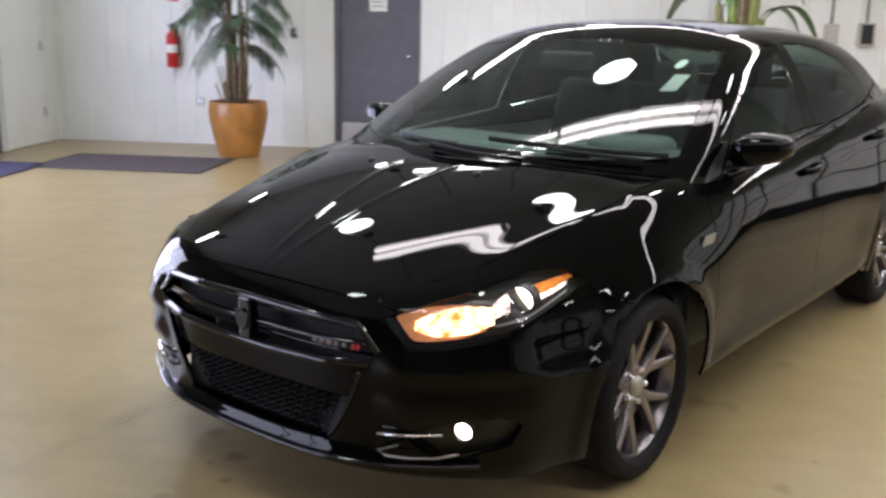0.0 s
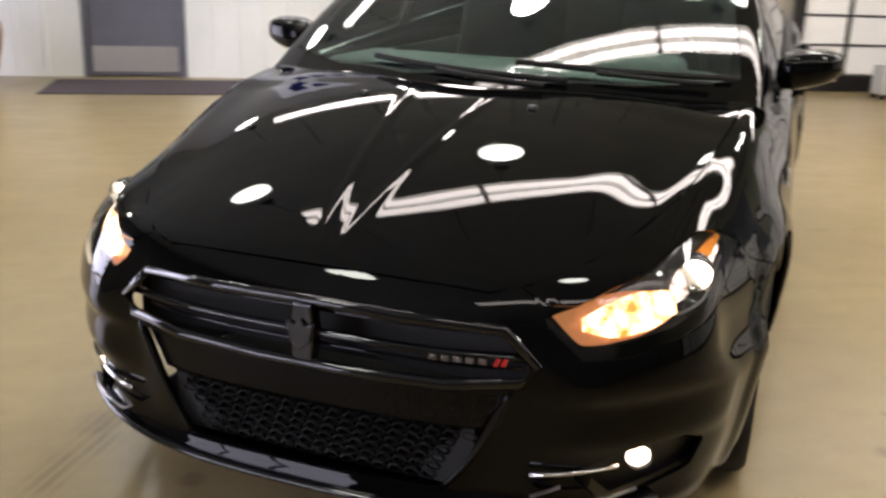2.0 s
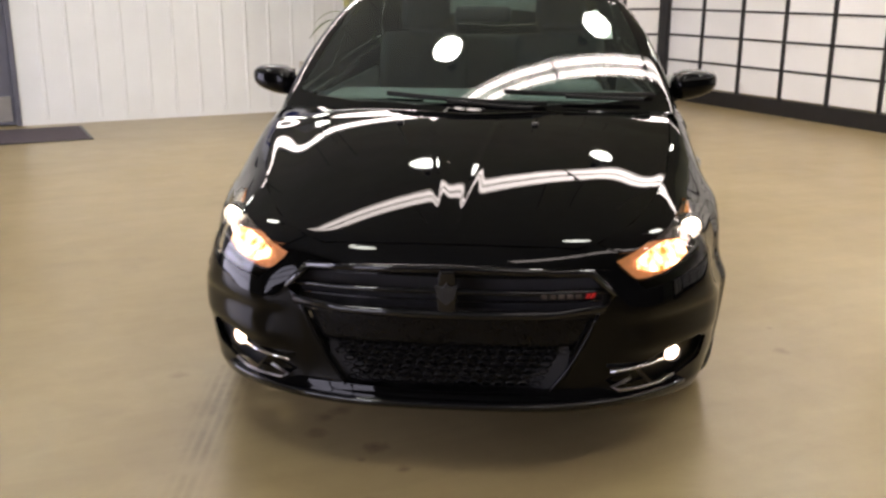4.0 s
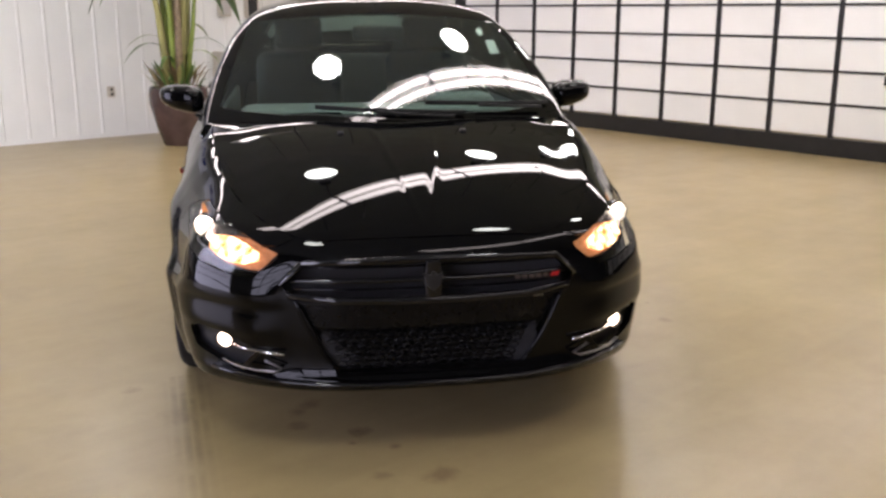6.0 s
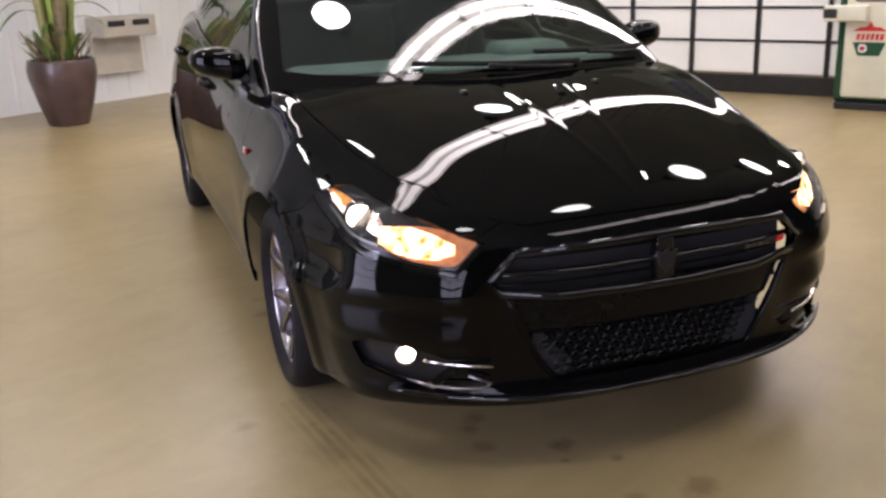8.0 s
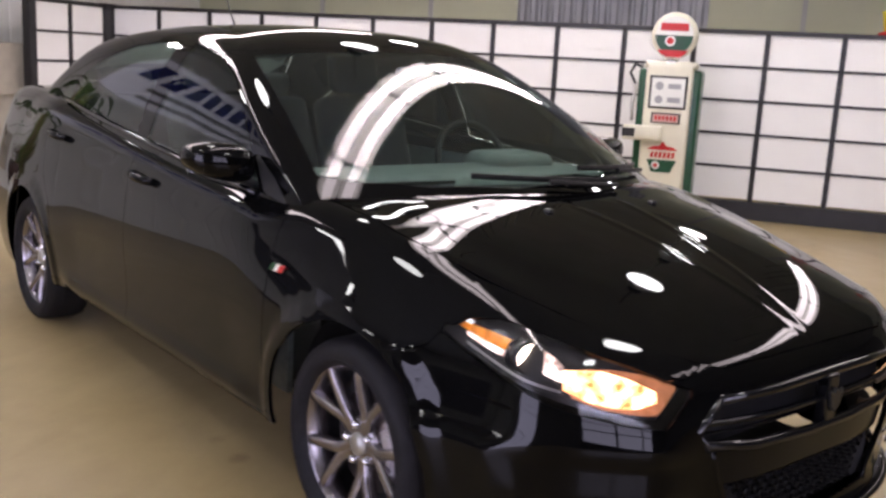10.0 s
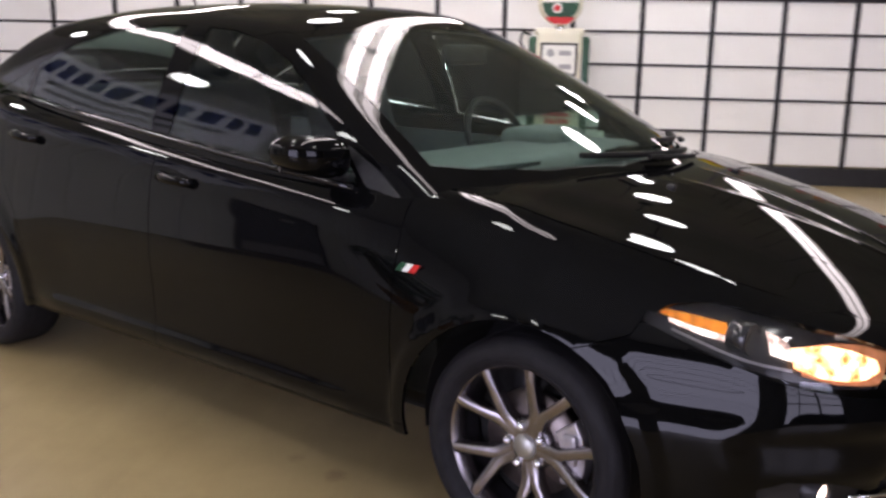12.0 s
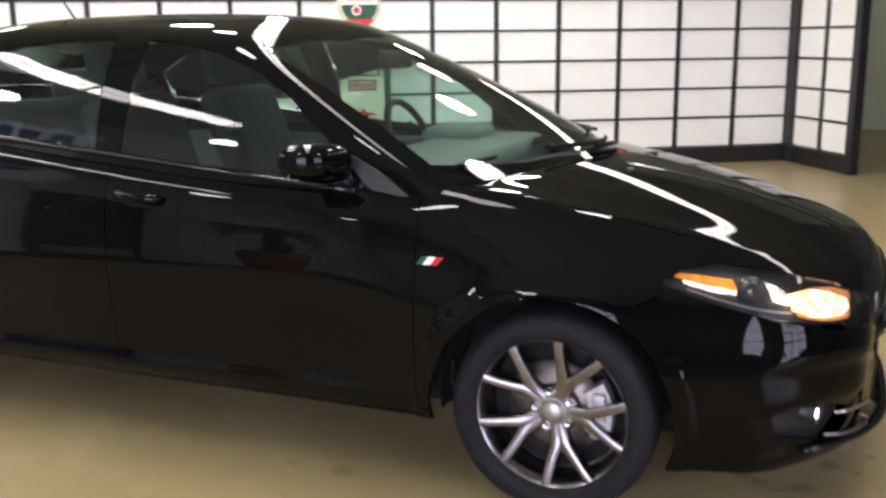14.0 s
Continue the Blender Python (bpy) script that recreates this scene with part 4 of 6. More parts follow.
def side_width(y, z):
    w = curve(y, [(-0.95, 0.70), (-0.6, 0.770), (-0.45, 0.802), (-0.3, 0.840), (-0.12, 0.882), (0.0, 0.898), (0.35, 0.903), (1.0, 0.900), (1.8, 0.902), (2.4, 0.912), (2.75, 0.914), (3.3, 0.874), (3.75, 0.79)])
    b = belt(y)
    sect = curve(z, [(0.12, -0.07), (0.24, -0.03), (0.34, -0.012), (0.5, 0.0), (0.56, -0.002), (0.65, -0.010), (0.75, -0.027), (0.85, -0.052), (0.95, -0.085), (1.1, -0.14)])
    shoulder = curve(z, [(0.5, 0.0), (0.65, 0.004), (0.75, 0.010), (0.85, 0.021), (0.95, 0.036), (1.1, 0.05)])
    sect = sect + shoulder * step(y, 0.2, 0.6) * (1 - step(y, 2.5, 3.0))
    up = np.clip((z - (b - 0.13)) / 0.13, 0, 1.6)
    sect = sect - 0.012 * up**2 - 0.007 * step(z, b - 0.125, b - 0.100) * step(y, 0.2, 0.55) - 7.0 * np.clip(z - (b - 0.065), 0, 0.075) ** 2 * step(y, 0.25, 0.6)
    lower = 0.014 * np.exp(-(((z - 0.30) / 0.035) ** 2)) * step(y, 0.4, 0.6) * (1 - step(y, 2.1, 2.3))
    door_dish = 0.012 * np.exp(-(((z - 0.47) / 0.11) ** 2)) * step(y, 0.35, 0.7) * (1 - step(y, 2.0, 2.35))
    r1, r2 = np.hypot(y - 0.010, z - 0.302), np.hypot(y - 2.703, z - 0.302)
    flare = 0.010 * (1 - step(r1, 0.382, 0.412)) + 0.010 * (1 - step(r2, 0.382, 0.412))
    front_in = -0.115 * step(z, 0.60, 0.86) * (1 - step(y, -0.7, 0.75))
    wave = curve(z, [(0.22, 0.0), (0.29, 0.026), (0.345, 0.029), (0.395, 0.042), (0.43, 0.036), (0.465, 0.031), (0.505, 0.042), (0.535, 0.046), (0.56, 0.044), (0.60, 0.038), (0.64, 0.029), (0.68, 0.015), (0.72, 0.0)])
    hold = -0.018 * step(z, 0.50, 0.74) * (1 - step(y, -0.35, 0.15))
    hold = hold + 0.034 * (1 - step(z, 0.455, 0.545)) * (1 - step(y, -0.3, 0.02))
    return w + hold + sect + lower - door_dish + flare + front_in + 0.85 * wave * (1 - step(y, -0.80, -0.45))


def nose(x, z):
    x = np.abs(x)
    y0 = curve(z, [(0.12, -0.79), (0.195, -0.862), (0.224, -0.880), (0.244, -0.868), (0.28, -0.860), (0.4, -0.874), (0.5, -0.882), (0.56, -0.880), (0.63, -0.862), (0.7, -0.835), (0.8, -0.785)])
    wave = curve(z, [(0.22, 0.0), (0.29, 0.026), (0.345, 0.029), (0.395, 0.046), (0.43, 0.039), (0.465, 0.031), (0.485, 0.041), (0.505, 0.045), (0.53, 0.040), (0.57, 0.031), (0.61, 0.020), (0.65, 0.008), (0.68, 0.0)])
    return y0 + 0.71 * x**3.2 - wave * step(x, 0.42, 0.6)


def tail(x, z):
    return curve(z, [(0.12, 3.62), (0.3, 3.70), (0.7, 3.74), (1.0, 3.70), (1.2, 3.62)]) - 0.35 * np.abs(x) ** 2.6


def body_field(x, y, z):
    a = side_width(y, z) - np.abs(x)
    f = smin(a, (top_height(x, y) - z) * 0.9, 0.05)
    f = smin(f, y - nose(x, z), 0.045)
    f = smin(f, tail(x, z) - y, 0.06)
    return smin(f, z - 0.184 + 0.020 * step(y, -0.78, -0.5) - 0.078 * step(y, 0.04, 0.30) * (1 - step(y, 2.3, 2.6)), 0.02)


def glass_side(y, z):
    b = z - 0.95
    w = 0.812 - 0.26 * b - 0.62 * b**2 * np.sign(b)
    return w - 0.055 * np.clip(1.2 - y, 0, 2) ** 2 - 0.05 * np.clip(y - 1.9, 0, 3) ** 2


def screen(x, z):
    return 0.055 + 0.61 * np.abs(x) ** 1.9 + (z - 0.955) / 0.545 + 0.80 * (z - 0.955) ** 2


def roof(x, y):
    return curve(y, [(0.3, 1.22), (0.7, 1.335), (1.0, 1.40), (1.3, 1.437), (1.7, 1.45), (2.1, 1.445), (2.5, 1.415), (2.9, 1.35), (3.3, 1.26)]) - 0.075 * (np.abs(x) / 0.6) ** 2.6


def rear_screen(x, z):
    return 3.20 - (z - 1.08) / 0.53 - 0.32 * x**2


def cabin_field(x, y, z):
    f = smin(glass_side(y, z) - np.abs(x), (roof(x, y) - z), 0.055)
    f = smin(f, (y - screen(x, z)) * 0.45, 0.026)
    return smin(f, (rear_screen(x, z) - y) * 0.47, 0.03)


def cast(field, start, way, length, steps=70):
    """First point of the solid met on each ray that comes in from outside."""
    n = len(start)
    lo, hi = np.zeros(n), np.full(n, length)
    found = np.zeros(n, bool)
    prev = np.zeros(n)
    for k in range(1, steps + 1):
        t = length * k / steps
        p = start + way * t
        inside = field(p[:, 0], p[:, 1], p[:, 2]) > 0
        new_hit = inside & ~found
        lo[new_hit], hi[new_hit] = prev[new_hit], t
        found |= inside
        prev[:] = t
    for _ in range(22):
        mid = (lo + hi) / 2
        p = start + way * mid[:, None]
        inside = field(p[:, 0], p[:, 1], p[:, 2]) > 0
        hi, lo = np.where(inside, mid, hi), np.where(inside, lo, mid)
    return start + way * ((lo + hi) / 2)[:, None], found


def grid_mesh(points, ok, nu, nv):
    bm = bmesh.new()
    vs = [bm.verts.new(p) if o else None for p, o in zip(points, ok)]
    for i in range(nu - 1):
        for j in range(nv - 1):
            q = [vs[i * nv + j], vs[(i + 1) * nv + j], vs[(i + 1) * nv + j + 1], vs[i * nv + j + 1]]
            if None not in q and len({tuple(round(c, 5) for c in v.co) for v in q}) == 4:
                bm.faces.new(q)
    bmesh.ops.remove_doubles(bm, verts=bm.verts, dist=1e-5)
    bmesh.ops.recalc_face_normals(bm, faces=bm.faces)
    return bm


def merged(one, two):
    """Two halves as one sheet."""
    me = bpy.data.meshes.new("half")
    two.to_mesh(me)
    two.free()
    one.from_mesh(me)
    bpy.data.meshes.remove(me)
    bmesh.ops.remove_doubles(one, verts=[v for v in one.verts if abs(v.co.x) < 1e-4], dist=2e-4)
    return one


def shell_rays(y0, y1, z0, z1, n_nose, n_side, n_tail, n_wall, n_fan, reach):
    """Rays round a spine from y0 to y1: level ones between z0 and z1, then a fan up to the vertical."""
    plan = []
    for i in range(n_nose):
        a = math.pi / 2 * i / n_nose
        plan.append((y0, math.sin(a), -math.cos(a)))
    for i in range(n_side):
        plan.append((y0 + (y1 - y0) * i / (n_side - 1), 1.0, 0.0))
    for i in range(1, n_tail + 1):
        a = math.pi / 2 * i / n_tail
        plan.append((y1, math.cos(a), math.sin(a)))
    lift = [(z0 + (z1 - z0) * j / n_wall, 0.0) for j in range(n_wall)] + [(z1, math.pi / 2 * (j / n_fan)) for j in range(n_fan + 1)]
    start, way = [], []
    for y, dx, dy in plan:
        for z, e in lift:
            c, s = math.cos(e), math.sin(e)
            d = Vector((dx * c, dy * c, s))
            start.append((d.x * reach, y + d.y * reach, z + d.z * reach))
            way.append((-d.x, -d.y, -d.z))
    return np.array(start), np.array(way), len(plan), len(lift)


def poly_sign(a, b, poly):
    """Signed distance of points to a polygon, negative inside."""
    best, inside = np.full(len(a), 1e9), np.zeros(len(a), bool)
    n = len(poly)
    for i in range(n):
        (x0, y0), (x1, y1) = poly[i], poly[(i + 1) % n]
        dx, dy = x1 - x0, y1 - y0
        t = np.clip(((a - x0) * dx + (b - y0) * dy) / (dx * dx + dy * dy), 0, 1)
        best = np.minimum(best, np.hypot(a - x0 - t * dx, b - y0 - t * dy))
        if y0 != y1:
            inside ^= ((y0 > b) != (y1 > b)) & (a < (x1 - x0) * (b - y0) / (y1 - y0) + x0)
    return np.where(inside, -best, best)


def flat_xy(v):
    return v[:, 0], v[:, 1]


def flat_xz(v):
    return v[:, 0], v[:, 2]


def flat_yz(v):
    return v[:, 1], v[:, 2]


def round_nose(v):
    """Angle round the nose (in degrees / 100) and height."""
    return np.degrees(np.arctan2(np.abs(v[:, 0]), -(v[:, 1] - 0.1))) / 100, v[:, 2]


def carve(bm, view, poly, mark, keep):
    """Cut the outline into the sheet and mark the faces inside it. keep: limits on the place, as a test."""
    layer = bm.faces.layers.int.get("mark") or bm.faces.layers.int.new("mark")
    bm.verts.ensure_lookup_table()
    co = np.array([v.co[:] for v in bm.verts])
    a, b = view(co)
    s = poly_sign(a, b, poly)
    ok = keep(co)
    s = np.where(np.abs(s) < 0.0012, 0.0, s)
    bm.verts.index_update()
    cuts = {v for v, val, o in zip(bm.verts, s, ok) if val == 0 and o}
    for e in [e for e in bm.edges if ok[e.verts[0].index] and ok[e.verts[1].index] and s[e.verts[0].index] * s[e.verts[1].index] < 0]:
        v0, v1 = e.verts
        s0, s1 = s[v0.index], s[v1.index]
        _, nv = bmesh.utils.edge_split(e, v0, s0 / (s0 - s1))
        cuts.add(nv)
    if cuts:
        bmesh.ops.connect_verts(bm, verts=list(cuts), check_degenerate=False)
    bm.faces.ensure_lookup_table()
    mid = np.array([f.calc_center_median()[:] for f in bm.faces])
    a, b = view(mid)
    inside = (poly_sign(a, b, poly) < 0) & keep(mid)
    for f, i in zip(bm.faces, inside):
        if i:
            f[layer] = mark
    return bm


def piece(bm, mark, lip=0.012, gap=0.0018, side=1):
    """The faces of one mark as a panel of its own, with turned-in edges. side: -1 mirrors it."""
    layer = bm.faces.layers.int.get("mark")
    out = bm.copy()
    lay = out.faces.layers.int.get("mark")
    bmesh.ops.delete(out, geom=[f for f in out.faces if f[lay] != mark], context="FACES")
    out.normal_update()
    edges = [e for e in out.edges if e.is_boundary and not all(abs(v.co.x) < 1e-4 for v in e.verts)]
    normals = {v: v.normal.copy() for e in edges for v in e.verts}
    for v in normals:
        inward = Vector((0, 0, 0))
        for f in v.link_faces:
            inward += f.calc_center_median() - v.co
        inward -= normals[v] * inward.dot(normals[v])
        if inward.length > 1e-6:
            v.co += inward.normalized() * gap
    smooth = [f for f in out.faces]
    if lip and edges:
        r = bmesh.ops.extrude_edge_only(out, edges=edges)
        fresh = [g for g in r["geom"] if isinstance(g, bmesh.types.BMVert)]
        back = {tuple(round(c, 5) for c in v.co): n for v, n in normals.items()}
        for v in fresh:
            n = back.get(tuple(round(c, 5) for c in v.co))
            if n:
                v.co -= n * lip
    if side < 0:
        for v in out.verts:
            v.co.x = -v.co.x
        bmesh.ops.reverse_faces(out, faces=out.faces[:])
    sharp = [e for e in out.edges if len(e.link_faces) == 2 and e.calc_face_angle(0) > 0.7]
    bmesh.ops.split_edges(out, edges=sharp)
    return out


def both(bm, mark, name, mat, label="", centre=False, lip=0.012, gap=0.0018):
    """A panel that runs across the middle, or one on each side."""
    made = []
    if centre:
        one = merged(piece(bm, mark, lip, gap, 1), piece(bm, mark, lip, gap, -1))
        made.append(part(name, one, mat, CAR, label, smooth=True))
    else:
        for side in (1, -1):
            made.append(part(name, piece(bm, mark, lip, gap, side), mat, CAR, label, smooth=True))
    return made


# lower shell
ray_start, ray_way, n_plan, n_lift = shell_rays(-0.45, 3.2, 0.14, 0.52, 90, 260, 24, 34, 46, 1.6)
pts, okay = cast(body_field, ray_start, ray_way, 1.6)
shell = grid_mesh(pts, okay, n_plan, n_lift)

FENDER, FDOOR, RDOOR, QUARTER, SILL, BUMPER, LAMP, HOOD, CUT, FASCIA, FOGBOX, LIPP = range(12)


def near(x0=-9, x1=9, y0=-9, y1=9, z0=-9, z1=9):
    return lambda c: (c[:, 0] > x0) & (c[:, 0] < x1) & (c[:, 1] > y0) & (c[:, 1] < y1) & (c[:, 2] > z0) & (c[:, 2] < z1)


def ring(cx, cy, r, n=40, a0=0, a1=360, tall=1.0):
    return [(cx + r * math.cos(radians(a0 + (a1 - a0) * i / n)), cy + r * tall * math.sin(radians(a0 + (a1 - a0) * i / n))) for i in range(n)]


shell.faces.layers.int.new("mark")
carve(shell, flat_yz, [(2.0, 0.0), (4.0, 0.0), (4.0, 1.3), (2.0, 1.3)], QUARTER, near(x0=-0.1))
carve(shell, flat_yz, [(0.33, 0.10), (2.42, 0.10), (2.42, 0.285), (0.33, 0.285)], SILL, near(x0=0.5))
carve(shell, flat_yz, [(0.40, 0.262), (1.485, 0.262), (1.50, 0.6), (1.515, 1.2), (0.43, 1.2), (0.405, 0.7)], FDOOR, near(x0=0.5))
carve(shell, flat_yz, [(1.485, 0.262), (2.25, 0.262), (2.30, 0.45), (2.36, 0.62), (2.46, 0.75), (2.50, 1.2), (1.515, 1.2), (1.50, 0.6)], RDOOR, near(x0=0.5))
carve(shell, round_nose, [(-0.1, 0.05), (0.77, 0.05), (0.77, 0.60), (0.66, 0.655), (0.643, 0.69), (0.50, 0.64), (0.33, 0.66), (0.285, 0.66), (0.24, 0.70), (-0.1, 0.70)], BUMPER, near(y1=-0.12))
carve(shell, round_nose, [(0.275, 0.637), (0.318, 0.566), (0.37, 0.572), (0.44, 0.592), (0.53, 0.632), (0.60, 0.668), (0.642, 0.695), (0.60, 0.728), (0.54, 0.742), (0.45, 0.722), (0.36, 0.685)], LAMP, near(y1=-0.1, x0=0.3))
carve(shell, flat_xz, [(-0.1, 0.622), (0.405, 0.612), (0.47, 0.548), (0.445, 0.508), (0.30, 0.497), (-0.1, 0.493)], CUT, near(y1=-0.6))
carve(shell, flat_xz, [(-0.1, 0.484), (0.415, 0.487), (0.33, 0.30), (0.29, 0.262), (-0.1, 0.255)], FASCIA, near(y1=-0.6))
carve(shell, round_nose, [(0.315, 0.318), (0.36, 0.350), (0.40, 0.370), (0.455, 0.374), (0.49, 0.350), (0.475, 0.290), (0.36, 0.240)], FOGBOX, near(y1=-0.4))
carve(shell, flat_xy, [(-0.2, -0.805), (0.0, -0.815), (0.2, -0.812)] + [(x, y) for y, x in HOOD_EDGE] + [(0.0, 0.40), (-0.2, 0.40)], HOOD, near(z0=0.6))
carve(shell, flat_xy, [(-0.2, 0.28), (0.66, 0.50), (0.715, 0.66), (0.745, 1.2), (0.745, 2.0), (0.66, 2.75), (0.5, 3.0), (-0.2, 3.05)], CUT, near(z0=0.7))
carve(shell, flat_yz, ring(0.010, 0.302, 0.348), CUT, near(x0=0.45, z0=0.0))
carve(shell, flat_yz, ring(2.703, 0.302, 0.348), CUT, near(x0=0.45, z0=0.0))

both(shell, FENDER, "fender", M_PAINT)
both(shell, FDOOR, "front_door", M_PAINT)
both(shell, RDOOR, "rear_door", M_PAINT)
both(shell, QUARTER, "rear_quarter", M_PAINT, centre=True)
both(shell, SILL, "sill", M_PAINT)
bumper = both(shell, BUMPER, "front_bumper", M_PAINT, centre=True)[0]

# centre of the bumper, set back a little
fascia_bm = merged(piece(shell, FASCIA, 0.0, 0.006, 1), piece(shell, FASCIA, 0.0, 0.006, -1))
for v in fascia_bm.verts:
    v.co.y += 0.018 + (0.02 if v.co.z < 0.395 else 0.0)
part("bumper_centre", fascia_bm, M_FASCIA, CAR, "recessed black bumper panel", smooth=True)

# hood: its own even sheet on the same form
hood_pts = []
N_HX, N_HY = 131, 110
for j in range(N_HY):
    t = j / (N_HY - 1)
    for i in range(N_HX):
        s = -1 + 2 * i / (N_HX - 1)
        yy = -0.80 + t * 1.1
        hw = float(curve([yy], HOOD_EDGE)[0]) - 0.002
        x = s * hw
        y_front = -0.813 + 0.10 * abs(s) ** 3 * 0.15
        y_rear = 0.040 + 0.60 * abs(x) ** 1.9
        y = y_front + (y_rear - y_front) * t
        x = s * (float(curve([y], HOOD_EDGE)[0]) - 0.002)
        hood_pts.append((x, y))
hp = np.array(hood_pts)
hs = np.column_stack((hp, np.full(len(hp), 1.3)))
hw_ = np.tile((0.0, 0.0, -1.0), (len(hp), 1))
hood_xyz, hood_ok = cast(body_field, hs, hw_, 0.9, 120)
hood_bm = grid_mesh(hood_xyz, hood_ok, N_HY, N_HX)
layer = hood_bm.faces.layers.int.new("mark")
for f in hood_bm.faces:
    if f.normal.z < 0:
        f.normal_flip()
part("hood", piece(hood_bm, 0, 0.014, 0.0015, 1), M_PAINT, CAR, "domed black hood with two creases", smooth=True)
hood_bm.free()

# cabin shell
cs, cw, c_plan, c_lift = shell_rays(1.25, 2.25, 0.88, 0.98, 110, 110, 60, 10, 80, 2.4)
cpts, cok = cast(cabin_field, cs, cw, 2.4, 120)
cabin = grid_mesh(cpts, cok, c_plan, c_lift)
PILLAR, SCREEN, FGLASS, RGLASS, QGLASS, BACKGLASS, COWLCUT, ROOFP, SAIL = range(9)
cabin.faces.layers.int.new("mark")
carve(cabin, flat_xy, [(-0.2, 0.955), (0.30, 0.985), (0.588, 1.09), (0.632, 1.25), (0.632, 1.6), (0.610, 2.1), (0.53, 2.42), (-0.2, 2.5)], ROOFP, near(z0=1.2))
carve(cabin, flat_xy, [(-0.2, 0.07), (0.2, 0.095), (0.45, 0.20), (0.62, 0.325), (0.715, 0.42), (0.675, 0.63), (0.634, 0.85), (0.594, 1.05), (0.45, 1.0), (0.25, 0.94), (-0.2, 0.915)], SCREEN, near(y1=1.2))
carve(cabin, flat_yz, [(0.605, belt(0.605) + 0.012), (0.74, 1.055), (0.88, 1.165), (1.02, 1.248), (1.18, 1.305), (1.35, 1.338), (1.495, 1.348), (1.485, belt(1.485) + 0.012)], FGLASS, near(x0=0.4))
carve(cabin, flat_yz, [(0.44, belt(0.44) + 0.0), (0.585, belt(0.585) + 0.012), (0.70, 1.032), (0.54, 0.955)], SAIL, near(x0=0.4))
carve(cabin, flat_yz, [(1.59, belt(1.59) + 0.012), (1.63, 1.352), (1.8, 1.352), (2.05, 1.332), (2.28, 1.278), (2.46, 1.195), (2.45, belt(2.45) + 0.012)], RGLASS, near(x0=0.4))
carve(cabin, flat_yz, [(2.49, belt(2.49) + 0.012), (2.50, 1.175), (2.62, 1.125), (2.72, 1.085)], QGLASS, near(x0=0.3))
carve(cabin, flat_xy, [(-0.2, 2.62), (0.46, 2.53), (0.56, 2.83), (0.58, 3.0), (-0.2, 3.14)], BACKGLASS, near(y0=2.3))
both(cabin, PILLAR, "pillar_frame", M_PAINT, centre=True, gap=0.0)
both(cabin, ROOFP, "roof", M_PAINT, centre=True)
both(cabin, SAIL, "mirror_sail_panel", M_TRIM)
wind = both(cabin, SCREEN, "windscreen", M_GLASS, "green-tinted windscreen", centre=True, lip=0.0, gap=0.004)
glasses = wind + both(cabin, FGLASS, "front_side_window", M_SIDEGLASS, lip=0.0, gap=0.004) + both(cabin, RGLASS, "rear_side_window", M_SIDEGLASS, lip=0.0, gap=0.004)
glasses += both(cabin, QGLASS, "quarter_window", M_SIDEGLASS, lip=0.0, gap=0.003) + both(cabin, BACKGLASS, "rear_screen", M_SIDEGLASS, centre=True, lip=0.0, gap=0.004)
for g in glasses:
    g.visible_shadow = False

# headlamps
lamp_sheet = shell.copy()
lm = lamp_sheet.faces.layers.int.get("mark")
bmesh.ops.delete(lamp_sheet, geom=[f for f in lamp_sheet.faces if f[lm] != LAMP], context="FACES")
inner = lamp_sheet.copy()
for f in inner.faces:
    f[inner.faces.layers.int.get("mark")] = 0
anywhere = near()


def lamp_patch(low, high, side, dy, sx, n=28, m=7):
    """A smooth piece of the lamp's inside between two edges, each (angle, height) pairs."""
    a = np.linspace(low[0][0], low[-1][0], n)
    lo, hi = curve(a, low), curve(a, high)
    start, way = [], []
    for i in range(n):
        d = (math.sin(radians(a[i] * 100)), -math.cos(radians(a[i] * 100)), 0.0)
        for j in range(m):
            start.append((d[0] * 1.6, 0.1 + d[1] * 1.6, lo[i] + (hi[i] - lo[i]) * j / (m - 1)))
            way.append((-d[0], -d[1], 0.0))
    p, ok = cast(body_field, np.array(start), np.array(way), 1.6)
    p[:, 1] += dy
    p[:, 0] *= sx * side
    return grid_mesh(p, ok, n, m)


def sunk(sheet, mark, side, dy, sx):
    bm = piece(sheet, mark, 0.006, 0.0, side)
    for v in bm.verts:
        v.co.y += dy
        v.co.x *= sx
    return bm


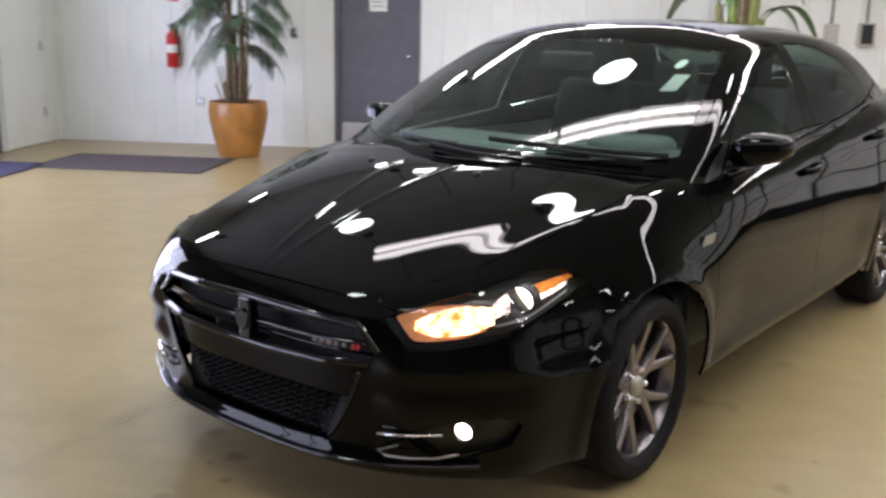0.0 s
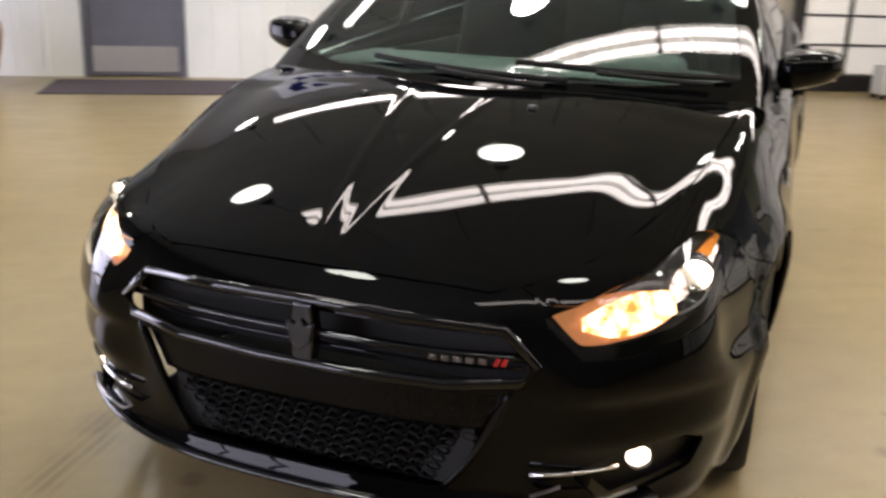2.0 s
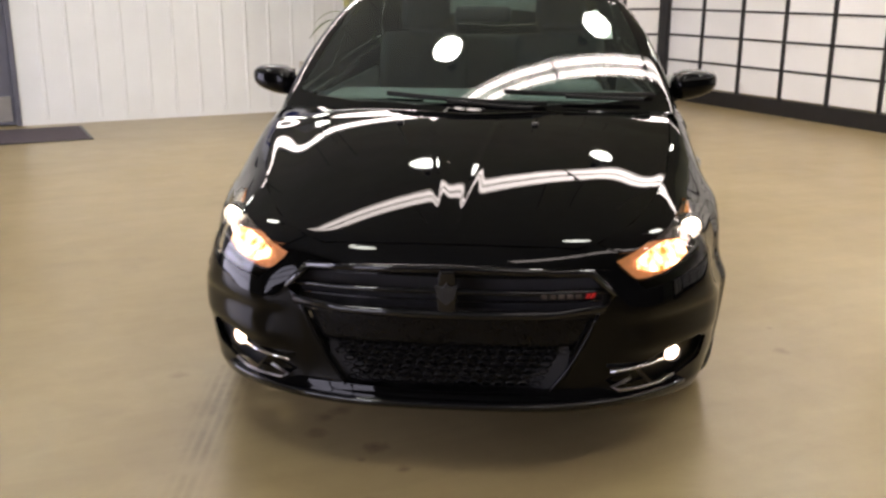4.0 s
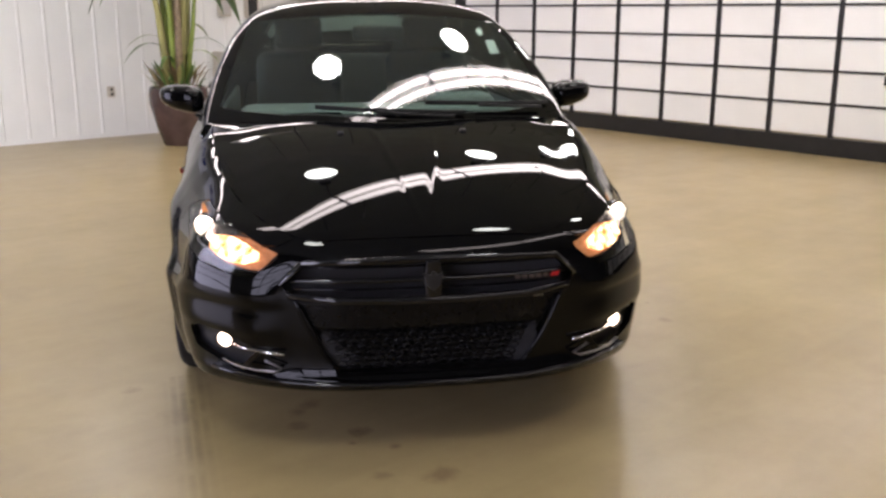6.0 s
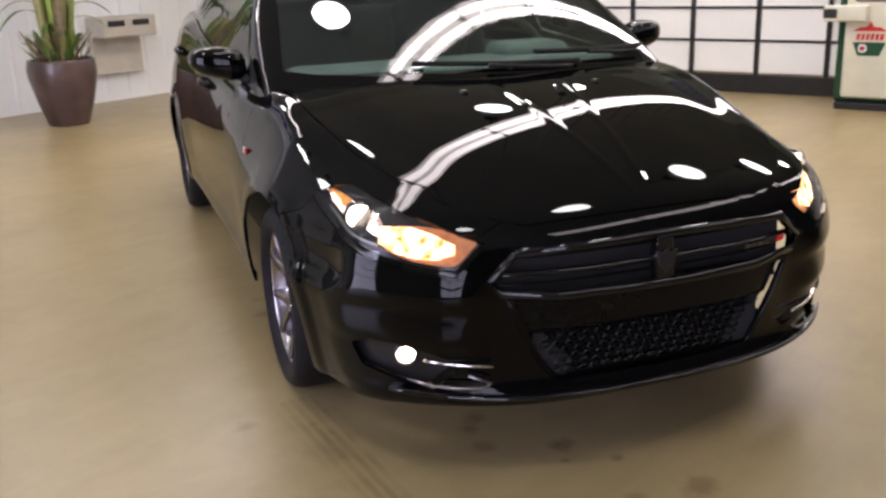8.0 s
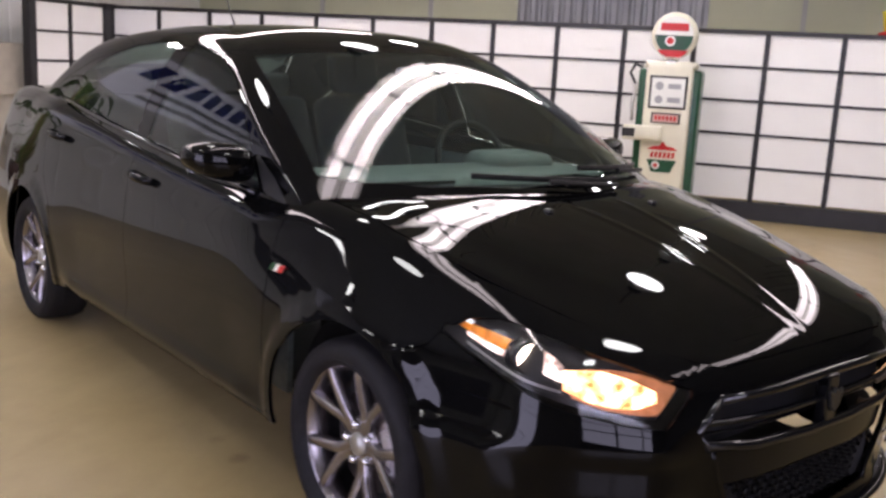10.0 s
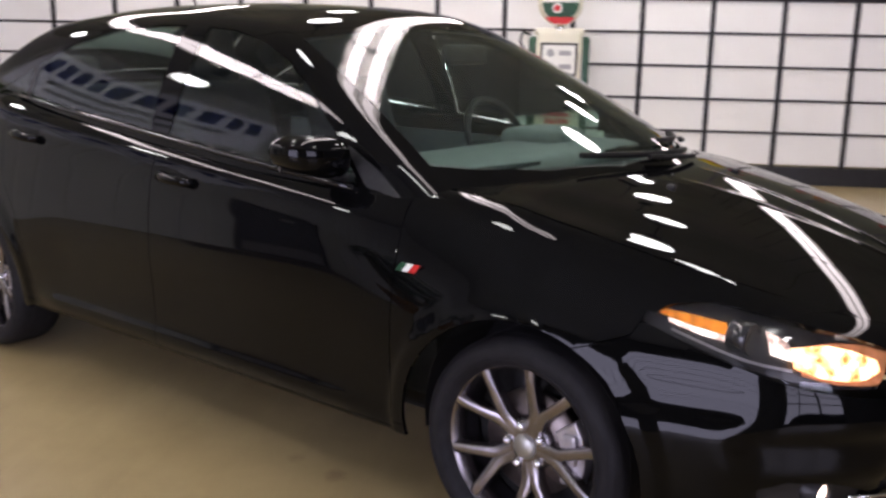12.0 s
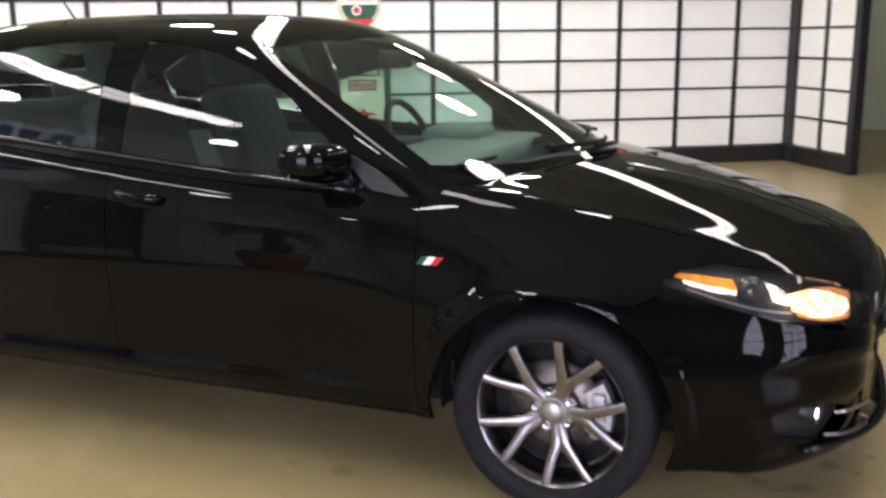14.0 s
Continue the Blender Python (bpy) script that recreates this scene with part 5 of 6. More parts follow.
for side in (1, -1):
    lampbox = part("headlamp", sunk(inner, 0, side, 0.050, 0.965), M_LAMPBOX, CAR, "lit headlamp with amber indicator behind a clear lens", smooth=True)
    bowl = piece(lamp_sheet, LAMP, 0.0, 0.0, side)
    for v in bowl.verts:
        v.co.y += 0.085
        v.co.x *= 0.93
    part("lamp_back", bowl, M_DARK, lampbox)
    lens = part("lens", piece(lamp_sheet, LAMP, 0.0, 0.002, side), M_LENS, lampbox, "clear lens", smooth=True)
    lens.visible_shadow = False
    part("turn_reflector", lamp_patch([(0.288, 0.628), (0.322, 0.578), (0.38, 0.586), (0.425, 0.606)], [(0.288, 0.638), (0.34, 0.662), (0.38, 0.668), (0.425, 0.662)], side, 0.042, 0.972), M_CLEARAMBER, lampbox, "clear reddish reflector with bulb glow put in", smooth=True)
    part("turn_lamp", lamp_patch([(0.320, 0.608), (0.36, 0.594), (0.40, 0.602), (0.440, 0.624)], [(0.320, 0.630), (0.36, 0.656), (0.40, 0.668), (0.440, 0.664)], side, 0.030, 0.978), M_TURN, lampbox, "glowing amber lamp", smooth=True)
    # glowing patch put in for bulb light thrown back around the projector
    part("lit_surround", lamp_patch([(0.438, 0.636), (0.450, 0.642), (0.464, 0.650)], [(0.438, 0.670), (0.450, 0.684), (0.464, 0.694)], side, 0.036, 0.975), M_PALEGLOW, lampbox, "pale patch glowing as the lit reflector beside the projector", smooth=True)
    part("side_reflector", lamp_patch([(0.512, 0.676), (0.56, 0.688), (0.607, 0.705)], [(0.512, 0.700), (0.56, 0.709), (0.607, 0.715)], side, 0.030, 0.975), M_AMBER, lampbox, "amber side reflector", smooth=True)
    part("marker_strip", lamp_patch([(0.500, 0.660), (0.54, 0.669), (0.590, 0.689)], [(0.500, 0.672), (0.54, 0.681), (0.590, 0.697)], side, 0.032, 0.975), M_PALEGLOW, lampbox, "thin pale marker strip", smooth=True)
    seat_pt, _ = cast(body_field, np.array([(math.sin(0.85) * 1.6, 0.1 - math.cos(0.85) * 1.6, 0.676)]), np.array([(-math.sin(0.85), math.cos(0.85), 0.0)]), 1.6)
    aim = Matrix.Translation((side * (seat_pt[0, 0] - 0.014), seat_pt[0, 1] + 0.030, 0.676)) @ Matrix.Rotation(radians(10 * side), 4, "Z") @ Matrix.Rotation(radians(90), 4, "X")
    bm = revolve([(0.034, 0.008), (0.038, 0.004), (0.039, -0.04), (0.036, -0.04), (0.035, 0.0), (0.034, 0.008)], 32)
    bmesh.ops.transform(bm, matrix=aim, verts=bm.verts)
    part("projector_ring", bm, M_LAMPBOX, lampbox, "dark projector ring", smooth=True)
    bm = revolve([(0.0, -0.018), (0.018, -0.020), (0.036, -0.026)], 32)
    bmesh.ops.transform(bm, matrix=aim, verts=bm.verts)
    part("projector_lens", bm, M_BULB, lampbox, "glowing projector lens", smooth=True)
    fin = lamp_patch([(0.44, 0.615), (0.50, 0.632), (0.585, 0.672)], [(0.44, 0.621), (0.50, 0.638), (0.585, 0.677)], side, 0.034, 0.975)
    part("housing_rib", fin, M_SATIN, lampbox, "thin satin rib", smooth=True)

    # fog lamp in its dark pocket
    pocket = piece(shell, FOGBOX, 0.0, 0.0, side)
    for v in pocket.verts:
        v.co.y += 0.045
    pod = part("fog_lamp", pocket, M_TRIM, CAR, "round lit fog lamp in a black pocket", smooth=True)
    seat_fog = Matrix.Translation((side * 0.660, -0.684, 0.333)) @ Matrix.Rotation(radians(18 * side), 4, "Z") @ Matrix.Rotation(radians(-90), 4, "X")
    bm = revolve([(0.0, -0.004), (0.016, -0.002), (0.025, 0.003)], 28)
    bmesh.ops.transform(bm, matrix=seat_fog, verts=bm.verts)
    part("fog_bulb", bm, M_FOG, pod, "glowing fog lamp", smooth=True)
    bm = revolve([(0.025, 0.003), (0.0265, -0.010), (0.030, -0.010), (0.031, 0.045)], 28)
    bmesh.ops.transform(bm, matrix=seat_fog, verts=bm.verts)
    part("fog_barrel", bm, M_TRIM, pod, "black fog lamp barrel", smooth=True)
    bm = tube([(side * 0.47, -0.822, 0.318), (side * 0.53, -0.800, 0.322), (side * 0.58, -0.772, 0.326), (side * 0.628, -0.735, 0.330)], 0.006, 8, flat=0.8)
    part("fog_fin", bm, M_CHROME, pod, "thin bright fin", smooth=True)

# grille
grille = part("grille", boxed(-0.44, 0.44, -0.775, -0.755, 0.48, 0.64), M_DARK, CAR, "split crosshair grille in gloss black")
for name, z, w, r, back in (("crosshair_bar", 0.557, 0.452, 0.0115, 0.022), ("grille_slat", 0.522, 0.43, 0.005, 0.05), ("grille_slat", 0.592, 0.41, 0.005, 0.05)):
    pts_bar = []
    for k in range(25):
        x = -w + 2 * w * k / 24
        pts_bar.append((x, float(nose(np.array([x]), np.array([z]))[0]) + back, z))
    part(name, tube(pts_bar, r, 10, flat=0.75), M_GLOSS, grille, smooth=True)
surround = []
for x, z in [(-0.405, 0.612), (-0.47, 0.548), (-0.445, 0.508), (-0.30, 0.497), (-0.1, 0.493), (0.1, 0.493), (0.30, 0.497), (0.445, 0.508), (0.47, 0.548), (0.405, 0.612), (0.2, 0.619), (0, 0.622), (-0.2, 0.619), (-0.405, 0.612)]:
    surround.append((x, float(nose(np.array([x]), np.array([z]))[0]) + 0.006, z))
part("grille_surround", tube(surround, 0.013, 10), M_GLOSS, grille, smooth=True)
part("crosshair_upright", prism([(-0.022, 0.49), (0.022, 0.49), (0.03, 0.56), (0.022, 0.622), (-0.022, 0.622), (-0.03, 0.56)], 0.035, "y", -0.882, bevel=0.006), M_GLOSS, grille)
part("nose_emblem", prism([(-0.032, 0.585), (-0.022, 0.545), (0.0, 0.525), (0.022, 0.545), (0.032, 0.585), (0.012, 0.577), (0.0, 0.59), (-0.012, 0.577)], 0.008, "y", -0.891, bevel=0.002), M_TRIM, grille, "dark emblem")
for k in range(5):
    x = 0.265 + 0.024 * k
    yb = float(nose(np.array([x]), np.array([0.562]))[0]) + 0.012
    part("badge_letter_bar", boxed(x, x + 0.016, yb - 0.006, yb, 0.545, 0.556, 0.0015), M_DISC, grille, "small silver letter-like bar")
for k in range(2):
    x = 0.388 + 0.014 * k
    yb = float(nose(np.array([x]), np.array([0.562]))[0]) + 0.012
    part("badge_stripe", prism([(x, 0.543), (x + 0.009, 0.543), (x + 0.015, 0.558), (x + 0.006, 0.558)], 0.006, "y", yb - 0.006), M_RED, grille, "slanted red stripe")

# honeycomb mesh of the lower intake
mesh_bm = bmesh.new()
mesh_grid = part("lower_mesh", boxed(-0.35, 0.35, -0.815, -0.80, 0.255, 0.40), M_DARK, CAR, "black honeycomb intake mesh")
for r in range(7):
    z = 0.268 + r * 0.0205
    half = 0.30 + (z - 0.265) * 0.42
    n = int(2 * half / 0.036)
    for k in range(n):
        x = -half + 0.018 + k * 0.036 + (0.018 if r % 2 else 0)
        if abs(x) > half:
            continue
        y = float(nose(np.array([x]), np.array([z]))[0]) + 0.034
        hexa = [(x + 0.019 * math.cos(radians(a)), z + 0.0115 * math.sin(radians(a))) for a in range(0, 360, 60)]
        core = [(x + 0.0135 * math.cos(radians(a)), z + 0.0072 * math.sin(radians(a))) for a in range(0, 360, 60)]
        o = [mesh_bm.verts.new((a, y, b)) for a, b in hexa]
        c = [mesh_bm.verts.new((a, y - 0.004, b)) for a, b in core]
        d = [mesh_bm.verts.new((a, y + 0.02, b)) for a, b in core]
        for i in range(6):
            j = (i + 1) % 6
            mesh_bm.faces.new((o[i], o[j], c[j], c[i]))
            mesh_bm.faces.new((c[i], c[j], d[j], d[i]))
bmesh.ops.recalc_face_normals(mesh_bm, faces=mesh_bm.faces)
part("honeycomb", mesh_bm, M_MESH, mesh_grid, "honeycomb plastic")

# rounded edges of the set-back centre
for side in (1, -1):
    rim_pts = []
    for x, z in ((0.425, 0.497), (0.418, 0.470), (0.402, 0.43), (0.383, 0.39), (0.362, 0.35), (0.338, 0.31), (0.315, 0.28), (0.295, 0.258)):
        rim_pts.append((side * x, float(nose(np.array([x]), np.array([z]))[0]) + 0.003, z))
    part("bumper_edge", tube(rim_pts, 0.007, 10), M_PAINT, CAR, smooth=True)
    bm = tube([(side * 0.53, -0.805, 0.296), (side * 0.475, -0.825, 0.272), (side * 0.50, -0.822, 0.262), (side * 0.56, -0.795, 0.262), (side * 0.62, -0.756, 0.266), (side * 0.665, -0.712, 0.276)], 0.0045, 8, flat=0.8)
    part("lower_fog_fin", bm, M_SATIN, CAR, "thin bright lower fin", smooth=True)

# lower lip
lip_pts = [(x, float(nose(np.array([x]), np.array([0.222]))[0]) - 0.008, 0.223 + 0.03 * abs(x) ** 2) for x in np.linspace(-0.70, 0.70, 41)]
part("chin_lip", tube(lip_pts, 0.014, 8, flat=0.6), M_GLOSS, CAR, "thin gloss lip", smooth=True)

# wheel wells, underside
for y in (0.0, 2.703):
    for side in (1, -1):
        bm = bmesh.new()
        revolve([(0.37, 0.55), (0.37, 0.785)], 40, "x", bm)
        revolve([(0.0, 0.55), (0.37, 0.55)], 40, "x", bm)
        bmesh.ops.delete(bm, geom=[f for f in bm.faces if f.calc_center_median().z < -0.055], context="FACES")
        bmesh.ops.transform(bm, matrix=Matrix.Translation((0, y, 0.302)) @ Matrix.Diagonal((side, 1, 1, 1)), verts=bm.verts)
        part("wheel_well", bm, M_WELL, CAR)
part("underbody", boxed(-0.55, 0.55, -0.70, 3.55, 0.165, 0.24, 0.02), M_WELL, CAR)


# wheels: tyre, rim of ten paired spokes, disc and caliper
def wheel(y, side, turn):
    hub = new("wheel")
    hub.parent = CAR
    hub.matrix_basis = Matrix.Translation((side * (0.764 if y < 1 else 0.786), y, 0.299)) @ Matrix.Diagonal((side, 1, 1, 1)) if side > 0 else Matrix.Translation((side * (0.764 if y < 1 else 0.786), y, 0.299)) @ Matrix.Rotation(math.pi, 4, "Z")
    tyre = revolve([(0.219, 0.080), (0.227, 0.096), (0.238, 0.104), (0.258, 0.107), (0.277, 0.103), (0.290, 0.090), (0.297, 0.068), (0.2985, 0.0), (0.297, -0.068), (0.290, -0.090), (0.254, -0.107), (0.214, -0.09)], 72, "x")
    tyre_part = part("tyre", tyre, M_RUBBER, hub, "low-profile black tyre", smooth=True)
    for rr in (0.0, 0.04, -0.04):
        part("tread_groove", revolve([(0.2980, rr - 0.004), (0.2990, rr - 0.003), (0.2990, rr + 0.003), (0.2980, rr + 0.004)], 48, "x"), M_WELL, tyre_part)
    for r0 in (0.243, 0.272):
        part("sidewall_ring", revolve([(r0 - 0.002, 0.1055), (r0, 0.1085 if r0 < 0.27 else 0.1062), (r0 + 0.002, 0.1055 if r0 < 0.27 else 0.1040)], 72, "x"), M_RUBBER, tyre_part, smooth=True)
    rim = revolve([(0.218, -0.09), (0.205, -0.06), (0.200, 0.03), (0.209, 0.062), (0.215, 0.076), (0.221, 0.083), (0.228, 0.086), (0.232, 0.083), (0.231, 0.076), (0.225, 0.074)], 72, "x")
    part("rim", rim, M_RIM, hub, "gunmetal alloy rim", smooth=True)
    arm_u = [(0.040, 0.0070), (0.070, 0.0075), (0.092, 0.0095), (0.108, 0.0150), (0.125, 0.0245), (0.148, 0.0360), (0.172, 0.0478), (0.195, 0.0588), (0.214, 0.0678)]
    arm_w = [0.0220, 0.0200, 0.0185, 0.0175, 0.0160, 0.0150, 0.0145, 0.0145, 0.0165]
    arm_h = [0.052, 0.054, 0.058, 0.062, 0.066, 0.071, 0.076, 0.079, 0.080]
    for k in range(5):
        for s in (-1, 1):
            bm = bmesh.new()
            rows = []
            for i, ((u, v), w, h) in enumerate(zip(arm_u, arm_w, arm_h)):
                u0, v0 = arm_u[max(0, i - 1)]
                u1, v1 = arm_u[min(len(arm_u) - 1, i + 1)]
                d = Vector((0, (v1 - v0) * s, u1 - u0)).normalized()
                q = Vector((0, d.z, -d.y))
                rows.append([bm.verts.new(Vector((h + dx, v * s, u)) + q * e * w) for e, dx in ((-1.05, -0.034), (-0.97, -0.004), (-0.80, 0.0), (0.0, 0.001), (0.80, 0.0), (0.97, -0.004), (1.05, -0.034))])
            for p0, p1 in zip(rows, rows[1:]):
                for j in range(6):
                    bm.faces.new((p0[j], p0[j + 1], p1[j + 1], p1[j]))
            bmesh.ops.recalc_face_normals(bm, faces=bm.faces)
            if sum(f.normal.x for f in bm.faces) < 0:
                bmesh.ops.reverse_faces(bm, faces=bm.faces)
            bmesh.ops.transform(bm, matrix=Matrix.Rotation(radians(turn + 72 * k), 4, "X"), verts=bm.verts)
            part("spoke", bm, M_RIM, hub, smooth=True)
    part("hub_plate", revolve([(0.0, 0.052), (0.044, 0.052), (0.064, 0.048), (0.074, 0.036), (0.076, 0.01)], 40, "x"), M_RIM, hub, smooth=True)
    part("hub_cap", revolve([(0.0, 0.066), (0.022, 0.065), (0.031, 0.060), (0.034, 0.050), (0.034, 0.046)], 32, "x"), M_SILVER, hub, "silver hub cap", smooth=True)
    for k in range(5):
        a = radians(-turn + 36 + 72 * k)
        bm = revolve([(0.0, 0.066), (0.007, 0.065), (0.0115, 0.060), (0.0125, 0.045)], 12, "x")
        bmesh.ops.translate(bm, verts=bm.verts, vec=(0, 0.054 * math.sin(a), 0.054 * math.cos(a)))
        part("lug_nut", bm, M_CHROME, hub, smooth=True)
    part("brake_disc", revolve([(0.06, 0.02), (0.14, 0.02), (0.142, 0.012), (0.142, 0.0), (0.06, 0.0)], 48, "x"), M_DISC, hub, "worn brake disc", smooth=True)
    part("disc_hat", revolve([(0.0, 0.045), (0.065, 0.045), (0.07, 0.02)], 32, "x"), M_DISC, hub, smooth=True)
    bm = prism([(0.10 * math.cos(radians(a)), 0.10 * math.sin(radians(a))) for a in range(-32, 33, 8)] + [(0.172 * math.cos(radians(a)), 0.172 * math.sin(radians(a))) for a in range(32, -33, -8)], 0.05, "x", -0.005, bevel=0.006)
    bmesh.ops.transform(bm, matrix=Matrix.Rotation(radians(180 if side > 0 else 0), 4, "X") @ Matrix.Rotation(radians(4), 4, "X"), verts=bm.verts)
    caliper = part("caliper", bm, M_CALIPER, hub, "bare cast caliper")
    ahead = -1 if side > 0 else 1
    for a, w in ((20, 0.020), (-20, 0.024), (2, 0.012)):
        cy, cz = 0.140 * math.cos(radians(a)), 0.140 * math.sin(radians(a))
        part("caliper_boss", soft_box(0.04, 0.056, ahead * cy - w, ahead * cy + w, cz - 0.020, cz + 0.020, 0.007, 2), M_CALIPER, caliper, smooth=True)
    part("wheel_back", revolve([(0.0, -0.03), (0.2, -0.03)], 32, "x"), M_WELL, hub)
    return hub


wheel(0.010, 1, 12)
wheel(0.010, -1, 50)
wheel(2.703, 1, 30)
wheel(2.703, -1, 20)

# door mirrors
for side in (1, -1):
    bm = bmesh.new()
    bmesh.ops.create_uvsphere(bm, u_segments=32, v_segments=20, radius=1.0)
    for v in bm.verts:
        x, y, z = v.co
        p = 2.8
        r = (abs(x) ** p + abs(y) ** p + abs(z) ** p) ** (-1 / p)
        x, y, z = x * r, y * r, z * r
        y = min(y, 0.35)
        v.co = (side * (0.895 + 0.098 * x), 0.715 + 0.085 * y + 0.03 * x, 0.995 + 0.058 * z * (1 - 0.18 * x) + 0.012 * x)
    if side < 0:
        bmesh.ops.reverse_faces(bm, faces=bm.faces)
    mirror = part("door_mirror", bm, M_PAINT, CAR, "gloss black door mirror", smooth=True)
    part("mirror_glass", boxed(side * 0.815, side * 0.975, 0.747, 0.751, 0.955, 1.035, 0.0), M_CHROME, mirror, "mirror glass")
    part("mirror_foot", tube([(side * 0.775, 0.66, 0.925), (side * 0.82, 0.69, 0.94), (side * 0.86, 0.71, 0.955)], 0.026, 12, flat=0.6), M_TRIM, mirror, smooth=True)

# door handles, belt trim, badge
for side in (1, -1):
    for y, z in ((1.365, 0.852), (2.30, 0.922)):
        x = side * (float(side_width(np.array([y]), np.array([z]))[0]) + 0.004)
        part("door_handle", tube([(x - side * 0.006, y - 0.085, z), (x + side * 0.022, y - 0.06, z + 0.004), (x + side * 0.026, y + 0.03, z + 0.008), (x + side * 0.018, y + 0.075, z + 0.010), (x - side * 0.004, y + 0.09, z + 0.01)], 0.012, 10, flat=1.3), M_PAINT, CAR, smooth=True)
    pts_belt = [(side * (float(glass_side(np.array([y]), np.array([belt(y) + 0.004]))[0]) + 0.006), y, belt(y) + 0.004) for y in np.linspace(0.62, 2.52, 24)]
    part("belt_moulding", tube(pts_belt, 0.009, 8), M_GLOSS, CAR, smooth=True)
    if side < 0:
        for k, mat in enumerate((M_GREEN, M_WHITE, M_RED)):
            x = -(float(side_width(np.array([0.36]), np.array([0.725]))[0]) + 0.002)
            a, b = 0.392 - 0.022 * k, 0.392 - 0.022 * (k + 1)
            part("badge_bar", prism([(a - 0.008, 0.738), (b - 0.008, 0.738), (b + 0.012, 0.715), (a + 0.012, 0.715)], 0.006, "x", x - 0.004), mat, CAR, ("green", "white", "red")[k] + " bar of the fender badge")
    else:
        x = float(side_width(np.array([0.36]), np.array([0.725]))[0]) + 0.002
        part("badge_bar", prism([(0.40, 0.742), (0.32, 0.742), (0.30, 0.712), (0.38, 0.712)], 0.006, "x", x - 0.002), M_SILVER, CAR, "silver fender badge")

# cowl, wipers, washer jets
cw_bm = bmesh.new()
rows = []
for k in range(41):
    x = -0.72 + 1.44 * k / 40
    y0 = 0.04 + 0.55 * x * x
    rows.append([cw_bm.verts.new((x, y0 - 0.03, 0.925 - 0.03 * abs(x) ** 2)), cw_bm.verts.new((x, y0 + 0.02, 0.932 - 0.03 * abs(x) ** 2)), cw_bm.verts.new((x, y0 + 0.10, 0.968 - 0.03 * abs(x) ** 2))])
for p0, p1 in zip(rows, rows[1:]):
    for j in range(2):
        cw_bm.faces.new((p0[j], p1[j], p1[j + 1], p0[j + 1]))
part("cowl_panel", cw_bm, M_MESH, CAR, "black plastic cowl", smooth=True)


def on_screen(x, z, lift):
    return (x, float(screen(np.array([x]), np.array([z]))[0]) - lift * 0.45, z + lift * 0.85)


for name, x0, z0, x1, z1 in (("driver", 0.20, 0.965, -0.32, 0.985), ("passenger", 0.62, 0.975, 0.12, 1.0)):
    wiper = new("wiper")
    wiper.parent = CAR
    blade = [on_screen(x0 + (x1 - x0) * t, z0 + (z1 - z0) * t, 0.014) for t in np.linspace(-0.15, 1, 9)]
    part("wiper_blade", tube(blade, 0.007, 6, flat=1.4), M_MESH, wiper)
    arm = [on_screen(x0 + (x1 - x0) * t, z0 - 0.02 + (z1 - z0 + 0.015) * t, 0.022) for t in np.linspace(-0.05, 0.55, 6)]
    part("wiper_arm", tube(arm, 0.008, 6), M_MESH, wiper)
for x in (-0.236, 0.236):
    z = float(hood_height(np.array([x]), np.array([-0.08]))[0])
    part("washer_jet", soft_box(x - 0.012, x + 0.012, -0.092, -0.068, z - 0.006, z + 0.008, 0.004, 2), M_TRIM, CAR)
part("aerial", tube([(-0.0, 2.30, 1.41), (0.0, 2.36, 1.45), (0.0, 2.42, 1.53), (0.0, 2.47, 1.62)], 0.006, 6, taper=0.5), M_TRIM, CAR)
stk = part("screen_sticker", prism([(0.50, 1.178), (0.55, 1.178), (0.55, 1.235), (0.50, 1.235)], 0.002, "y", 0.0), M_WHITE, CAR, "small white sticker inside the windscreen")
for v in stk.data.vertices:
    v.co.y = float(screen(np.array([v.co.x]), np.array([v.co.z]))[0]) + 0.012

tag = part("screen_tag", prism([(0.487 + 0.016 * math.cos(k * math.pi / 8), 1.272 + 0.016 * math.sin(k * math.pi / 8)) for k in range(16)], 0.002, "y", 0.0), M_WHITE, CAR, "small round white tag inside the windscreen")
for v in tag.data.vertices:
    v.co.y = float(screen(np.array([v.co.x]), np.array([v.co.z]))[0]) + 0.012

# cabin inside
part("dashboard", soft_box(-0.66, 0.66, 0.42, 0.85, 0.70, 0.955, 0.07), M_DASH, CAR, "grey-black dashboard", smooth=True)
hoodlet = soft_box(0.22, 0.52, 0.62, 0.86, 0.90, 1.0, 0.045)
part("instrument_hood", hoodlet, M_DASH, CAR, smooth=True)
sw = bmesh.new()
for i in range(1):
    ringpts = [(0.185 * math.cos(a), 0.0, 0.185 * math.sin(a)) for a in np.linspace(0, 2 * math.pi, 33)]
    tube(ringpts, 0.015, 8, sw)
    tube([(-0.18, 0, 0), (0.18, 0, 0)], 0.02, 8, sw)
    tube([(0, 0, 0), (0, 0, -0.18)], 0.02, 8, sw)
bmesh.ops.transform(sw, matrix=Matrix.Translation((0.37, 0.95, 0.92)) @ Matrix.Rotation(radians(-25), 4, "X"), verts=sw.verts)
part("steering_wheel", sw, M_MESH, CAR, "black steering wheel", smooth=True)
